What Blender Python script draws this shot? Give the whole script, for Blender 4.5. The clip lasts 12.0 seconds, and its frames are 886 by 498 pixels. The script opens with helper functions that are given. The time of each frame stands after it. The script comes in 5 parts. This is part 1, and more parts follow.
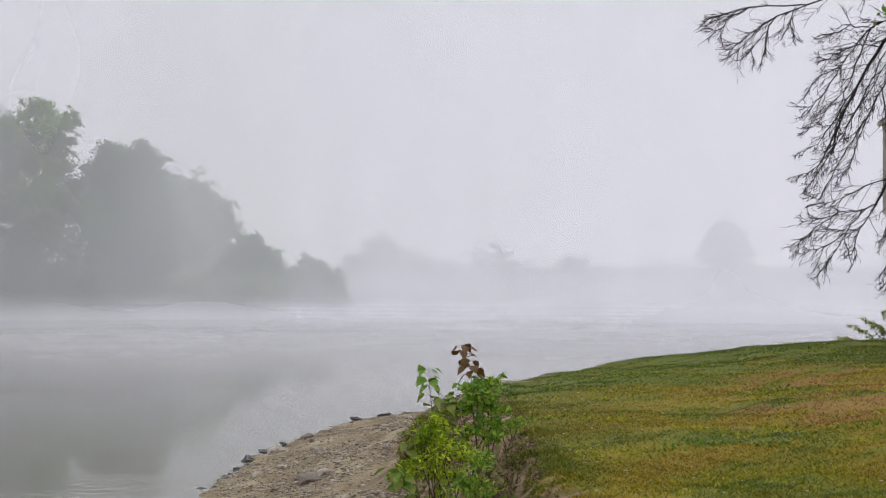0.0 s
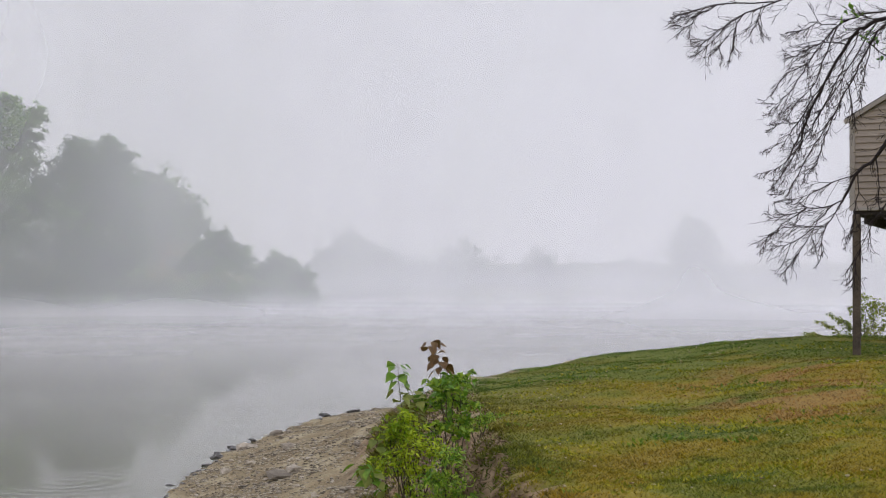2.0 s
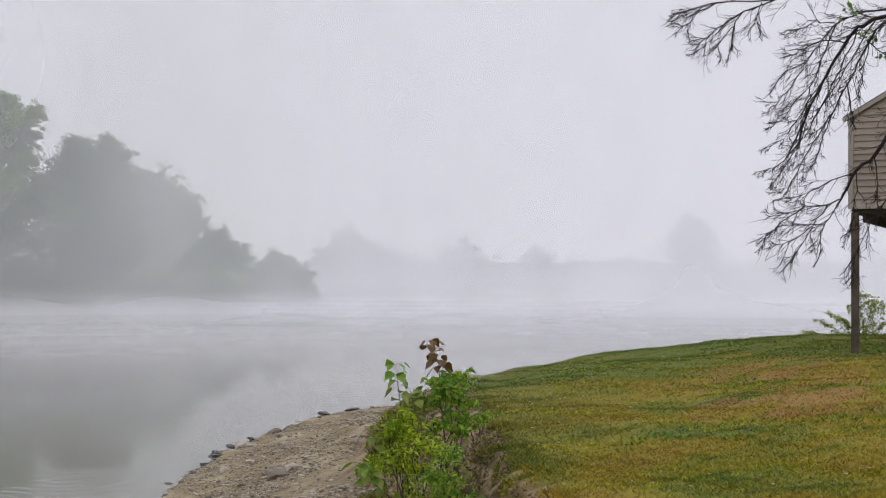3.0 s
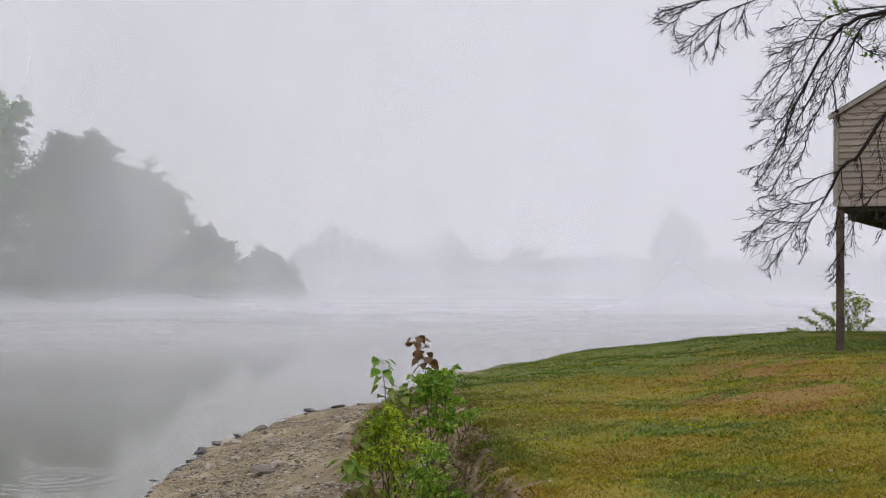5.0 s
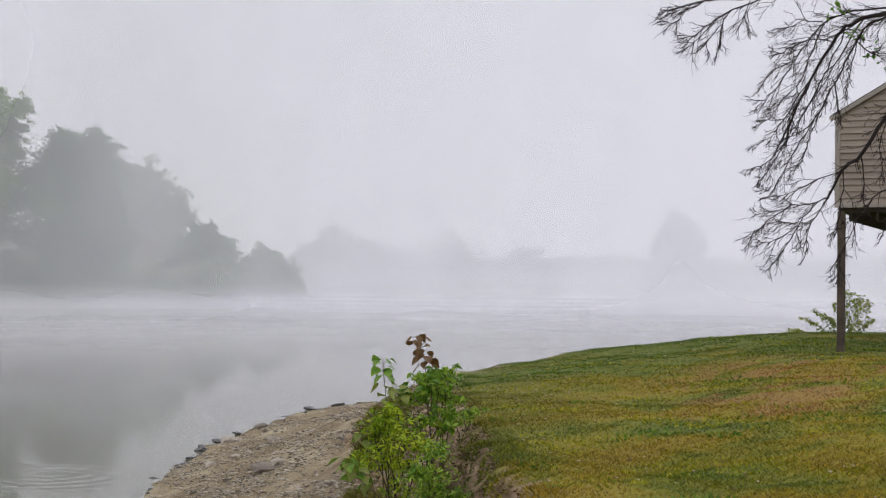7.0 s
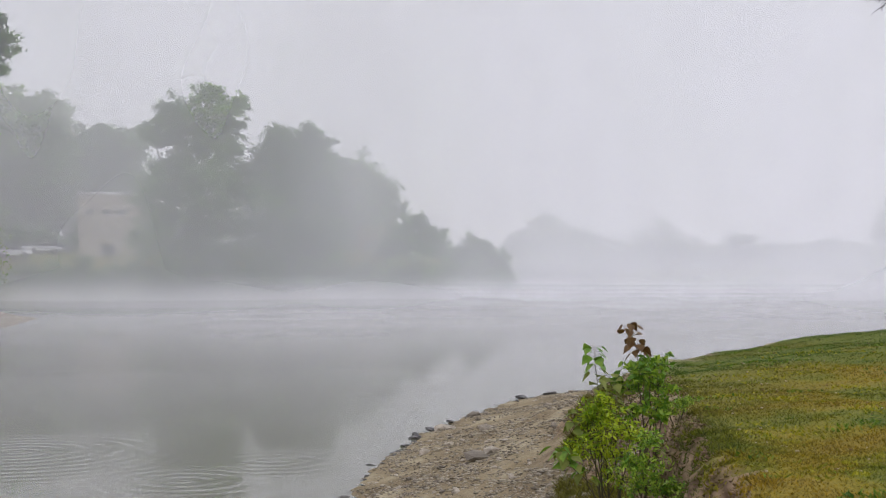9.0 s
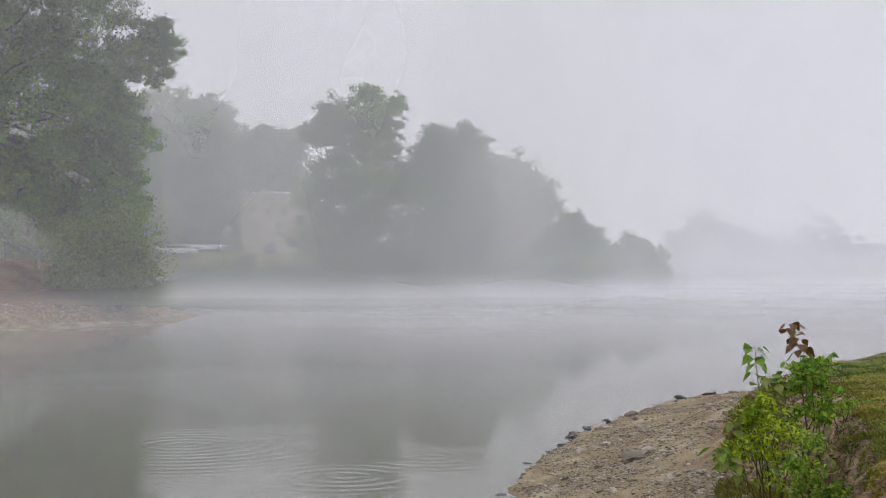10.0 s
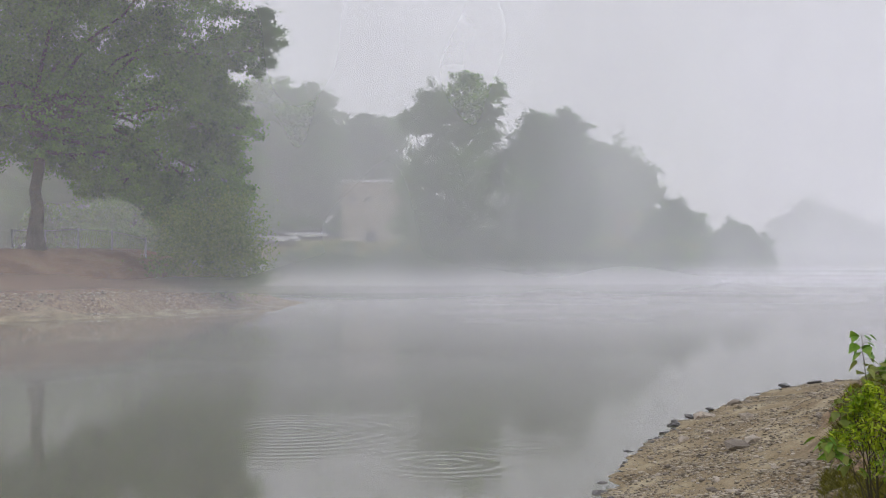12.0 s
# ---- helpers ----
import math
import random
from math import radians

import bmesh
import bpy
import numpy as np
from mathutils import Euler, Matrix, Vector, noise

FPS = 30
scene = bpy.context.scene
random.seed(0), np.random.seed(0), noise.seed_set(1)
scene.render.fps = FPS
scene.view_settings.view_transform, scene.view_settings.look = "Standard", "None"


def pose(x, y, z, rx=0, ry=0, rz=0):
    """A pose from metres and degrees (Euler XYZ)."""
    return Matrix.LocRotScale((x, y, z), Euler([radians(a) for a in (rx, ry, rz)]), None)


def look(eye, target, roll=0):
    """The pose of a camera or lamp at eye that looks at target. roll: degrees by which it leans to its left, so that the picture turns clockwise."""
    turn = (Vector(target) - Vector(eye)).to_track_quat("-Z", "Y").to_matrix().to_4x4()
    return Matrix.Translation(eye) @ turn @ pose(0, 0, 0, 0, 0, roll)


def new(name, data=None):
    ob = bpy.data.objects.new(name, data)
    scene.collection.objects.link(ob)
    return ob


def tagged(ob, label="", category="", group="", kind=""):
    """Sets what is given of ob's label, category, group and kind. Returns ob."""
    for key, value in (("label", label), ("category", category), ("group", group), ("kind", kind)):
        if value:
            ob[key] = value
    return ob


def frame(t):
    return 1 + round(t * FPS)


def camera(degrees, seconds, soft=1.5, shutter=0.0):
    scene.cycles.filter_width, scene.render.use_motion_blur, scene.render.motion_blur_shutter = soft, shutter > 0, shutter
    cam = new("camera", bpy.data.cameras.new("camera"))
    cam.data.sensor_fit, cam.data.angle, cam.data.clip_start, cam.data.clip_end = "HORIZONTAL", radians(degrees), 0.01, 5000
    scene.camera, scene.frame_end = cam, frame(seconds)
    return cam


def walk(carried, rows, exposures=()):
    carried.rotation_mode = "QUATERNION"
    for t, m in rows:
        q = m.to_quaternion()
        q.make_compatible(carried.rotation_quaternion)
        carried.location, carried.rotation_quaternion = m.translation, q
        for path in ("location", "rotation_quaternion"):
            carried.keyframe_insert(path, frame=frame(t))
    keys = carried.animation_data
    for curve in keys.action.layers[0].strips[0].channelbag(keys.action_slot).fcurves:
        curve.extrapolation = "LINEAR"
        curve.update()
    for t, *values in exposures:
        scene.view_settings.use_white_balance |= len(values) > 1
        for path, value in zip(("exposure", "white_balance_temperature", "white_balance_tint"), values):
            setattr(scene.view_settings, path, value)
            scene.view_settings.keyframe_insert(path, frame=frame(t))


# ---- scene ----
EYE = (0.0, 0.0, 4.1)
cam = camera(34.95, 12.0, 1.1)


def aim(yaw, pitch, roll):
    """Pose of the camera that stands on the bank: bearing, upward tilt and lean in degrees."""
    a, b = radians(yaw), radians(pitch)
    way = Vector((math.sin(a) * math.cos(b), math.cos(a) * math.cos(b), math.sin(b)))
    return look(EYE, Vector(EYE) + way * 10, roll)


ROWS = [
    (0.0, -10.747, 1.468, 0.387),
    (0.5, -10.588, 1.364, 0.502),
    (1.0, -10.037, 1.403, 0.464),
    (1.5, -9.726, 1.330, 0.439),
    (2.0, -9.497, 1.321, 0.353),
    (2.5, -9.500, 1.300, 0.353),
    (4.5, -8.963, 1.132, 0.347),
    (5.0, -8.878, 1.137, 0.401),
    (5.5, -8.955, 1.135, 0.439),
    (6.0, -8.903, 1.139, 0.543),
    (6.5, -8.822, 1.142, 0.614),
    (6.7, -8.805, 1.124, 0.688),
    (8.3, -12.364, 0.794, 0.212),
    (8.5, -13.611, 0.741, 0.113),
    (9.0, -17.428, 0.583, -0.006),
    (9.5, -21.000, 0.520, 0.000),
    (10.0, -23.796, 0.510, 0.028),
    (10.5, -25.766, 0.485, -0.028),
    (11.0, -26.972, 0.383, -0.121),
    (11.5, -27.725, 0.180, -0.119),
    (12.0, -27.868, 0.000, -0.120),
]
walk(cam, [(t, aim(y, p, r)) for t, y, p, r in ROWS])

# ---- light: a foggy morning under a closed grey sky ----
world = bpy.data.worlds.new("foggy_sky")
scene.world = world
world.use_nodes = True
wn, wl = world.node_tree.nodes, world.node_tree.links
wn.clear()
w_out = wn.new("ShaderNodeOutputWorld")
sky = wn.new("ShaderNodeTexSky")
sky.sky_type, sky.sun_disc = "NISHITA", False
sky.sun_elevation, sky.sun_rotation = radians(38), radians(70)
sky_bg = wn.new("ShaderNodeBackground")
sky_bg.inputs["Strength"].default_value = 0.012
wl.new(sky.outputs[0], sky_bg.inputs["Color"])
w_co = wn.new("ShaderNodeTexCoord")
w_sep = wn.new("ShaderNodeSeparateXYZ")
wl.new(w_co.outputs["Generated"], w_sep.inputs[0])
w_ramp = wn.new("ShaderNodeValToRGB")
w_ramp.color_ramp.elements[0].position, w_ramp.color_ramp.elements[0].color = 0.0, (0.575, 0.567, 0.612, 1)
w_ramp.color_ramp.elements[1].position, w_ramp.color_ramp.elements[1].color = 0.35, (0.648, 0.64, 0.715, 1)
wl.new(w_sep.outputs["Z"], w_ramp.inputs[0])
cloud_bg = wn.new("ShaderNodeBackground")
cloud_bg.inputs["Strength"].default_value = 1.0
wl.new(w_ramp.outputs[0], cloud_bg.inputs["Color"])
w_add = wn.new("ShaderNodeAddShader")
wl.new(sky_bg.outputs[0], w_add.inputs[0])
wl.new(cloud_bg.outputs[0], w_add.inputs[1])
wl.new(w_add.outputs[0], w_out.inputs["Surface"])

scene.cycles.transparent_max_bounces = 24
sun = new("sun", bpy.data.lights.new("sun", "SUN"))
sun.data.energy, sun.data.angle, sun.data.color = 0.35, radians(40), (1.0, 0.97, 0.92)
sun.matrix_world = look((30, 12, 30), (0, 0, 0))
scene.view_settings.exposure = 0.3


# ---- materials ----
def mat(name, low, high, scale=4.0, rough=0.85, bump=0.3, fine=40.0, metal=0.0, island=0.0, through_light=0.0, per_object=0.0):
    """A two-scale noise material between two colours."""
    m = bpy.data.materials.new(name)
    m.use_nodes = True
    n, l = m.node_tree.nodes, m.node_tree.links
    b = n["Principled BSDF"]
    b.inputs["Roughness"].default_value, b.inputs["Metallic"].default_value = rough, metal
    geo = n.new("ShaderNodeNewGeometry")
    n1, n2 = n.new("ShaderNodeTexNoise"), n.new("ShaderNodeTexNoise")
    for tex, s in ((n1, scale), (n2, fine)):
        tex.inputs["Scale"].default_value, tex.inputs["Detail"].default_value = s, 4
        l.new(geo.outputs["Position"], tex.inputs["Vector"])
    mix = n.new("ShaderNodeMath")
    mix.operation = "MULTIPLY_ADD"
    mix.inputs[1].default_value, mix.inputs[2].default_value = 0.6, 0.0
    l.new(n1.outputs["Fac"], mix.inputs[0])
    add = n.new("ShaderNodeMath")
    add.operation = "MULTIPLY_ADD"
    add.inputs[1].default_value = 0.4
    l.new(n2.outputs["Fac"], add.inputs[0])
    l.new(mix.outputs[0], add.inputs[2])
    last = add.outputs[0]
    ramp = n.new("ShaderNodeValToRGB")
    ramp.color_ramp.elements[0].position, ramp.color_ramp.elements[0].color = 0.36, (*low, 1)
    ramp.color_ramp.elements[1].position, ramp.color_ramp.elements[1].color = 0.64, (*high, 1)
    for weight, source in ((island, "isl"), (per_object, "obj")):
        if weight:
            src = geo.outputs["Random Per Island"] if source == "isl" else n.new("ShaderNodeObjectInfo").outputs["Random"]
            c = n.new("ShaderNodeMath")
            c.operation = "MULTIPLY_ADD"
            c.inputs[1].default_value = weight
            l.new(src, c.inputs[0])
            shift = n.new("ShaderNodeMath")
            shift.inputs[1].default_value = -weight / 2
            l.new(last, shift.inputs[0])
            l.new(shift.outputs[0], c.inputs[2])
            last = c.outputs[0]
    l.new(last, ramp.inputs[0])
    l.new(ramp.outputs[0], b.inputs["Base Color"])
    if bump:
        bp = n.new("ShaderNodeBump")
        bp.inputs["Strength"].default_value, bp.inputs["Distance"].default_value = bump, 0.02
        l.new(n2.outputs["Fac"], bp.inputs["Height"])
        l.new(bp.outputs[0], b.inputs["Normal"])
    if through_light:
        tr = n.new("ShaderNodeBsdfTranslucent")
        l.new(ramp.outputs[0], tr.inputs["Color"])
        ms = n.new("ShaderNodeMixShader")
        ms.inputs[0].default_value = through_light
        l.new(b.outputs[0], ms.inputs[1])
        l.new(tr.outputs[0], ms.inputs[2])
        l.new(ms.outputs[0], n["Material Output"].inputs["Surface"])
    return m


M_OAK = mat("oak_leaf", (0.030, 0.088, 0.010), (0.16, 0.32, 0.028), 0.4, 0.6, 0, 2.2, island=0.16, through_light=0.25)
M_DARKLEAF = mat("dark_leaf", (0.050, 0.135, 0.014), (0.17, 0.34, 0.04), 0.25, 0.65, 0, 2.0, island=0.15, through_light=0.25)
M_MIDLEAF = mat("mid_leaf", (0.075, 0.18, 0.016), (0.23, 0.41, 0.045), 0.25, 0.65, 0, 2.0, island=0.2, through_light=0.25)
M_WILLOW = mat("willow_leaf", (0.075, 0.15, 0.018), (0.23, 0.31, 0.05), 0.6, 0.6, 0, 3.0, island=0.4, through_light=0.3)
M_LIME = mat("lime_leaf", (0.22, 0.37, 0.010), (0.56, 0.66, 0.03), 3.0, 0.5, 0, 20.0, island=0.4, through_light=0.35)
M_COTTON = mat("cottonwood_leaf", (0.12, 0.27, 0.016), (0.40, 0.56, 0.055), 3.0, 0.42, 0, 20.0, island=0.5, through_light=0.3)
M_BROWNLEAF = mat("brown_leaf", (0.11, 0.055, 0.014), (0.30, 0.18, 0.045), 3.0, 0.5, 0, 30.0, island=0.4, through_light=0.2)
M_PALELEAF = mat("pale_leaf", (0.19, 0.25, 0.04), (0.44, 0.44, 0.10), 1.0, 0.55, 0, 10.0, island=0.5, through_light=0.35)
M_BARK = mat("bark", (0.045, 0.035, 0.028), (0.12, 0.10, 0.08), 2.0, 0.95, 0.8, 14.0)
M_TWIG = mat("dark_wet_bark", (0.012, 0.007, 0.007), (0.032, 0.021, 0.019), 3.0, 0.8, 0.4, 40.0)
M_STEM = mat("green_stem", (0.05, 0.045, 0.02), (0.12, 0.10, 0.04), 4.0, 0.7, 0.2, 40.0)
M_STONE = mat("beach_stone", (0.20, 0.17, 0.13), (0.55, 0.48, 0.38), 5.0, 0.85, 0.5, 60.0, per_object=0.35)
M_PEBBLE = mat("pebble", (0.17, 0.14, 0.10), (0.54, 0.475, 0.36), 2.0, 0.88, 0.2, 50.0, island=0.55)
M_WETSTONE = mat("wet_stone", (0.03, 0.028, 0.026), (0.10, 0.09, 0.08), 5.0, 0.3, 0.5, 50.0, per_object=0.3)


def lawn_colour(n, l, geo):
    """Colour of the turf: golden green in front, greener towards the crest, with dry russet patches on the open middle."""
    def tex(scale, seed, detail=4.0):
        sh = n.new("ShaderNodeMapping")
        sh.inputs["Location"].default_value = (seed, seed * 0.7, 0)
        l.new(geo.outputs["Position"], sh.inputs["Vector"])
        t = n.new("ShaderNodeTexNoise")
        t.inputs["Scale"].default_value, t.inputs["Detail"].default_value = scale, detail
        l.new(sh.outputs[0], t.inputs["Vector"])
        return t.outputs["Fac"]

    def ranged(value, a, b, c, d):
        r = n.new("ShaderNodeMapRange")
        r.interpolation_type = "SMOOTHSTEP"
        for key, v in (("From Min", a), ("From Max", b), ("To Min", c), ("To Max", d)):
            r.inputs[key].default_value = v
        l.new(value, r.inputs["Value"])
        return r.outputs[0]

    def calc(op, a, c):
        x = n.new("ShaderNodeMath")
        x.operation, x.use_clamp = op, True
        l.new(a, x.inputs[0])
        l.new(c, x.inputs[1])
        return x.outputs[0]

    def tint(fac, a, colour):
        x = n.new("ShaderNodeMix")
        x.data_type = "RGBA"
        l.new(fac, x.inputs["Factor"])
        l.new(a, x.inputs["A"])
        x.inputs["B"].default_value = (*colour, 1)
        return x.outputs["Result"]

    r = n.new("ShaderNodeValToRGB")
    stops = [(0.36, (0.060, 0.115, 0.006)), (0.46, (0.17, 0.185, 0.008)), (0.54, (0.29, 0.225, 0.010)), (0.64, (0.29, 0.20, 0.016))]
    while len(r.color_ramp.elements) < len(stops):
        r.color_ramp.elements.new(0.5)
    for el, (at, c) in zip(r.color_ramp.elements, stops):
        el.position, el.color = at, (*c, 1)
    l.new(tex(0.6, 3.0, 6.0), r.inputs[0])
    xyz = n.new("ShaderNodeSeparateXYZ")
    l.new(geo.outputs["Position"], xyz.inputs[0])
    x, y = xyz.outputs["X"], xyz.outputs["Y"]
    patchy = tex(0.5, 11.0)
    olive = calc("MULTIPLY", ranged(x, 0.5, -3.2, 0.0, 0.85), ranged(y, 13.0, 18.0, 0.0, 1.0))
    colour = tint(olive, r.outputs[0], (0.13, 0.135, 0.014))
    lush = calc("MULTIPLY", ranged(y, 24.5, 27.5, 0.0, 0.9), ranged(patchy, 0.62, 0.50, 0.45, 1.0))
    colour = tint(lush, colour, (0.065, 0.135, 0.008))
    dry = calc("MULTIPLY", calc("MULTIPLY", ranged(y, 16.5, 18.5, 0.0, 1.0), ranged(y, 27.0, 24.5, 0.0, 0.9)), calc("MULTIPLY", ranged(x, -0.6, 1.2, 0.0, 1.0), ranged(tex(0.8, 5.0, 6.0), 0.47, 0.56, 0.0, 1.0)))
    return tint(dry, colour, (0.33, 0.165, 0.055))


def grass_material():
    """Grass blades that take the turf's colour, each a little lighter or darker."""
    m = mat("grass_blade", (0.55, 0.57, 0.52), (1.45, 1.42, 1.2), 0.5, 0.7, 0, 5.0, island=0.9, through_light=0.3)
    n, l = m.node_tree.nodes, m.node_tree.links
    tone = next(x for x in n if x.type == "VALTORGB")
    geo = next(x for x in n if x.type == "NEW_GEOMETRY")
    mul = n.new("ShaderNodeMix")
    mul.data_type, mul.blend_type = "RGBA", "MULTIPLY"
    mul.inputs["Factor"].default_value = 1.0
    users = [k.to_socket for k in tone.outputs[0].links]
    l.new(lawn_colour(n, l, geo), mul.inputs["A"])
    l.new(tone.outputs[0], mul.inputs["B"])
    for socket in users:
        l.new(mul.outputs["Result"], socket)
    return m


M_GRASS = grass_material()
M_WEED = mat("clover", (0.055, 0.14, 0.008), (0.20, 0.32, 0.02), 2.0, 0.6, 0, 12.0, island=0.4, through_light=0.3)
M_YELLOW = mat("yellow_weed", (0.20, 0.24, 0.008), (0.46, 0.42, 0.02), 2.0, 0.65, 0, 12.0, island=0.4, through_light=0.3)
M_CLOD = mat("soil_clod", (0.11, 0.07, 0.038), (0.40, 0.275, 0.16), 4.0, 0.95, 0.4, 40.0, island=0.4)
M_SIDING = mat("tan_siding", (0.29, 0.24, 0.19), (0.37, 0.31, 0.25), 1.2, 0.6, 0.06, 30.0, per_object=0.25)
M_TRIM = mat("tan_trim", (0.30, 0.27, 0.235), (0.38, 0.345, 0.30), 2.0, 0.6, 0.05, 30.0)
M_POST = mat("weathered_post", (0.060, 0.046, 0.033), (0.125, 0.098, 0.072), 3.0, 0.9, 0.5, 30.0)
M_ROOF = mat("asphalt_shingle", (0.05, 0.045, 0.04), (0.12, 0.11, 0.10), 4.0, 0.95, 0.5, 60.0)
M_DARKWOOD = mat("stained_joist", (0.02, 0.017, 0.014), (0.06, 0.05, 0.04), 3.0, 0.9, 0.3, 30.0)
M_BLOCK = mat("tan_block_wall", (0.42, 0.375, 0.295), (0.53, 0.475, 0.38), 0.4, 0.9, 0.2, 5.0)
M_WHITE = mat("white_coping", (0.70, 0.70, 0.70), (0.80, 0.80, 0.80), 1.0, 0.6, 0.05, 10.0)
M_PANE = mat("dark_window_pane", (0.04, 0.045, 0.05), (0.07, 0.075, 0.08), 1.0, 0.1, 0, 5.0)
M_DECK = mat("orange_stained_deck", (0.36, 0.19, 0.08), (0.52, 0.30, 0.14), 1.5, 0.8, 0.2, 15.0)
M_GALV = mat("galvanised_steel", (0.30, 0.305, 0.31), (0.42, 0.425, 0.43), 3.0, 0.5, 0.1, 30.0, metal=0.6)


# ---- geometry helpers ----
def spot(az, dist, z=0.0):
    a = radians(az)
    return Vector((math.sin(a) * dist, math.cos(a) * dist, z))


def link_mesh(name, verts, faces, material, parent=None, label="", smooth=False):
    me = bpy.data.meshes.new(name)
    me.from_pydata([tuple(v) for v in verts], [], [tuple(f) for f in faces])
    me.materials.append(material)
    if smooth:
        me.polygons.foreach_set("use_smooth", [True] * len(me.polygons))
    me.update()
    ob = new(name, me)
    ob.parent = parent
    return tagged(ob, label)


def part(name, bm, material, parent=None, label=""):
    me = bpy.data.meshes.new(name)
    bm.to_mesh(me)
    bm.free()
    me.materials.append(material)
    ob = new(name, me)
    ob.parent = parent
    return tagged(ob, label)


def box(sx, sy, sz, at=(0, 0, 0), bevel=0.0, turn=None):
    bm = bmesh.new()
    bmesh.ops.create_cube(bm, size=1.0)
    bmesh.ops.scale(bm, vec=(sx, sy, sz), verts=bm.verts)
    if bevel:
        bmesh.ops.bevel(bm, geom=bm.edges[:], offset=bevel, segments=1, affect="EDGES")
    if turn:
        bmesh.ops.transform(bm, matrix=turn, verts=bm.verts)
    bmesh.ops.translate(bm, vec=at, verts=bm.verts)
    return bm


def empty(name, m, label, category, group=""):
    ob = new(name)
    ob.matrix_world = m
    return tagged(ob, label, category, group)


class Tubes:
    """Tapered tubes gathered into one mesh."""

    def __init__(self, sides=5):
        self.v, self.f, self.n = [], [], sides

    def add(self, pts, radii):
        n = self.n
        start = len(self.v)
        for i, p in enumerate(pts):
            d = (pts[min(i + 1, len(pts) - 1)] - pts[max(i - 1, 0)])
            d = d.normalized() if d.length > 1e-9 else Vector((0, 0, 1))
            a = d.orthogonal().normalized()
            b = d.cross(a)
            for k in range(n):
                w = 2 * math.pi * k / n
                self.v.append(p + (a * math.cos(w) + b * math.sin(w)) * radii[i])
        for i in range(len(pts) - 1):
            for k in range(n):
                a0, a1 = start + i * n + k, start + i * n + (k + 1) % n
                self.f.append((a0, a1, a1 + n, a0 + n))
        tip = start + (len(pts) - 1) * n
        self.f.append(tuple(tip + k for k in range(n)))

    def link(self, name, material, parent=None, label=""):
        return link_mesh(name, self.v, self.f, material, parent, label, True)


def leaf_cloud(rng, centres, size, slim=0.32, flat=0.5):
    """Four-cornered leaves, slightly folded, at the given centres. Returns vertex and face arrays."""
    n = len(centres)
    a = rng.normal(size=(n, 3))
    a /= np.linalg.norm(a, axis=1)[:, None]
    up = rng.normal(size=(n, 3)) * 0.9 + np.array([0, 0, flat])
    b = np.cross(up, a)
    b /= np.linalg.norm(b, axis=1)[:, None] + 1e-9
    s = size * rng.uniform(0.6, 1.35, (n, 1))
    nrm = np.cross(a, b)
    v = np.stack([centres - a * s * 0.5, centres + b * s * slim + nrm * s * 0.08, centres + a * s * 0.55,
                  centres - b * s * slim + nrm * s * 0.08], 1).reshape(-1, 3)
    f = np.arange(n * 4).reshape(n, 4)
    f = np.concatenate([f[:, [0, 1, 2]], f[:, [0, 2, 3]]])
    return v, f


def add_leaves(name, v, f, material, parent, label=""):
    me = bpy.data.meshes.new(name)
    me.vertices.add(len(v))
    me.vertices.foreach_set("co", np.asarray(v, dtype=np.float32).ravel())
    f = np.asarray(f, dtype=np.int32)
    me.loops.add(f.size)
    me.loops.foreach_set("vertex_index", f.ravel())
    me.polygons.add(len(f))
    me.polygons.foreach_set("loop_start", np.arange(0, f.size, f.shape[1], dtype=np.int32))
    me.update(calc_edges=True)
    me.validate()
    me.materials.append(material)
    ob = new(name, me)
    ob.parent = parent
    return tagged(ob, label)


def bend(a, b, rng, sag=0.1, steps=5):
    """A slightly crooked line from a to b."""
    length = (b - a).length
    pts = []
    for i in range(steps + 1):
        u = i / steps
        wob = Vector(rng.normal(size=3)) * length * 0.035 * math.sin(math.pi * u)
        pts.append(a.lerp(b, u) + wob + Vector((0, 0, sag * length * math.sin(math.pi * u))))
    return pts


# ---- shape of the land ----
SHORE = np.array([(-3, -30), (-6, -5), (-6.5, 8), (-7.2, 15), (-8.5, 21.6), (-9.55, 25), (-10.14, 28.7), (-10.62, 32.2), (-10.7, 36.3),
                  (-10.67, 39.5), (-10.37, 42.3), (-9.2, 44.6), (-6, 46.5), (0, 48.5), (10, 51), (30, 54), (120, 60)])
EDGE = np.array([(-1, -30), (-3.2, -6), (-2.6, 2), (-1.3, 7), (-0.86, 9.6), (-1.0, 11), (-1.48, 13.9), (-2.27, 17.9), (-2.95, 21.8), (-3.9, 26.7), (-4.1, 29.5),
                 (-3.4, 33.5), (-1.6, 37), (1.5, 40), (7, 43), (20, 46), (120, 52)])
OAKLAND = np.array([(-53.4, 77.4), (-54.2, 72), (-56, 66.8), (-59.3, 58.6), (-63, 45), (-66, 20), (-70, -20), (-400, -20), (-400, 160), (-150, 150), (-105, 126), (-78, 106), (-60, 91)])
POINT = np.array([(-150, 150), (-105, 137), (-92, 148), (-78, 150), (-60, 146), (-48, 143), (-41, 143), (-38, 149), (-38, 162), (-60, 200), (-80, 330), (-500, 330), (-500, 150)])
FARSIDE = np.array([(-80, 330), (-60, 300), (0, 292), (70, 296), (140, 275), (220, 240), (320, 100), (1500, 100), (1500, 1500), (-1500, 1500), (-1500, 330)])


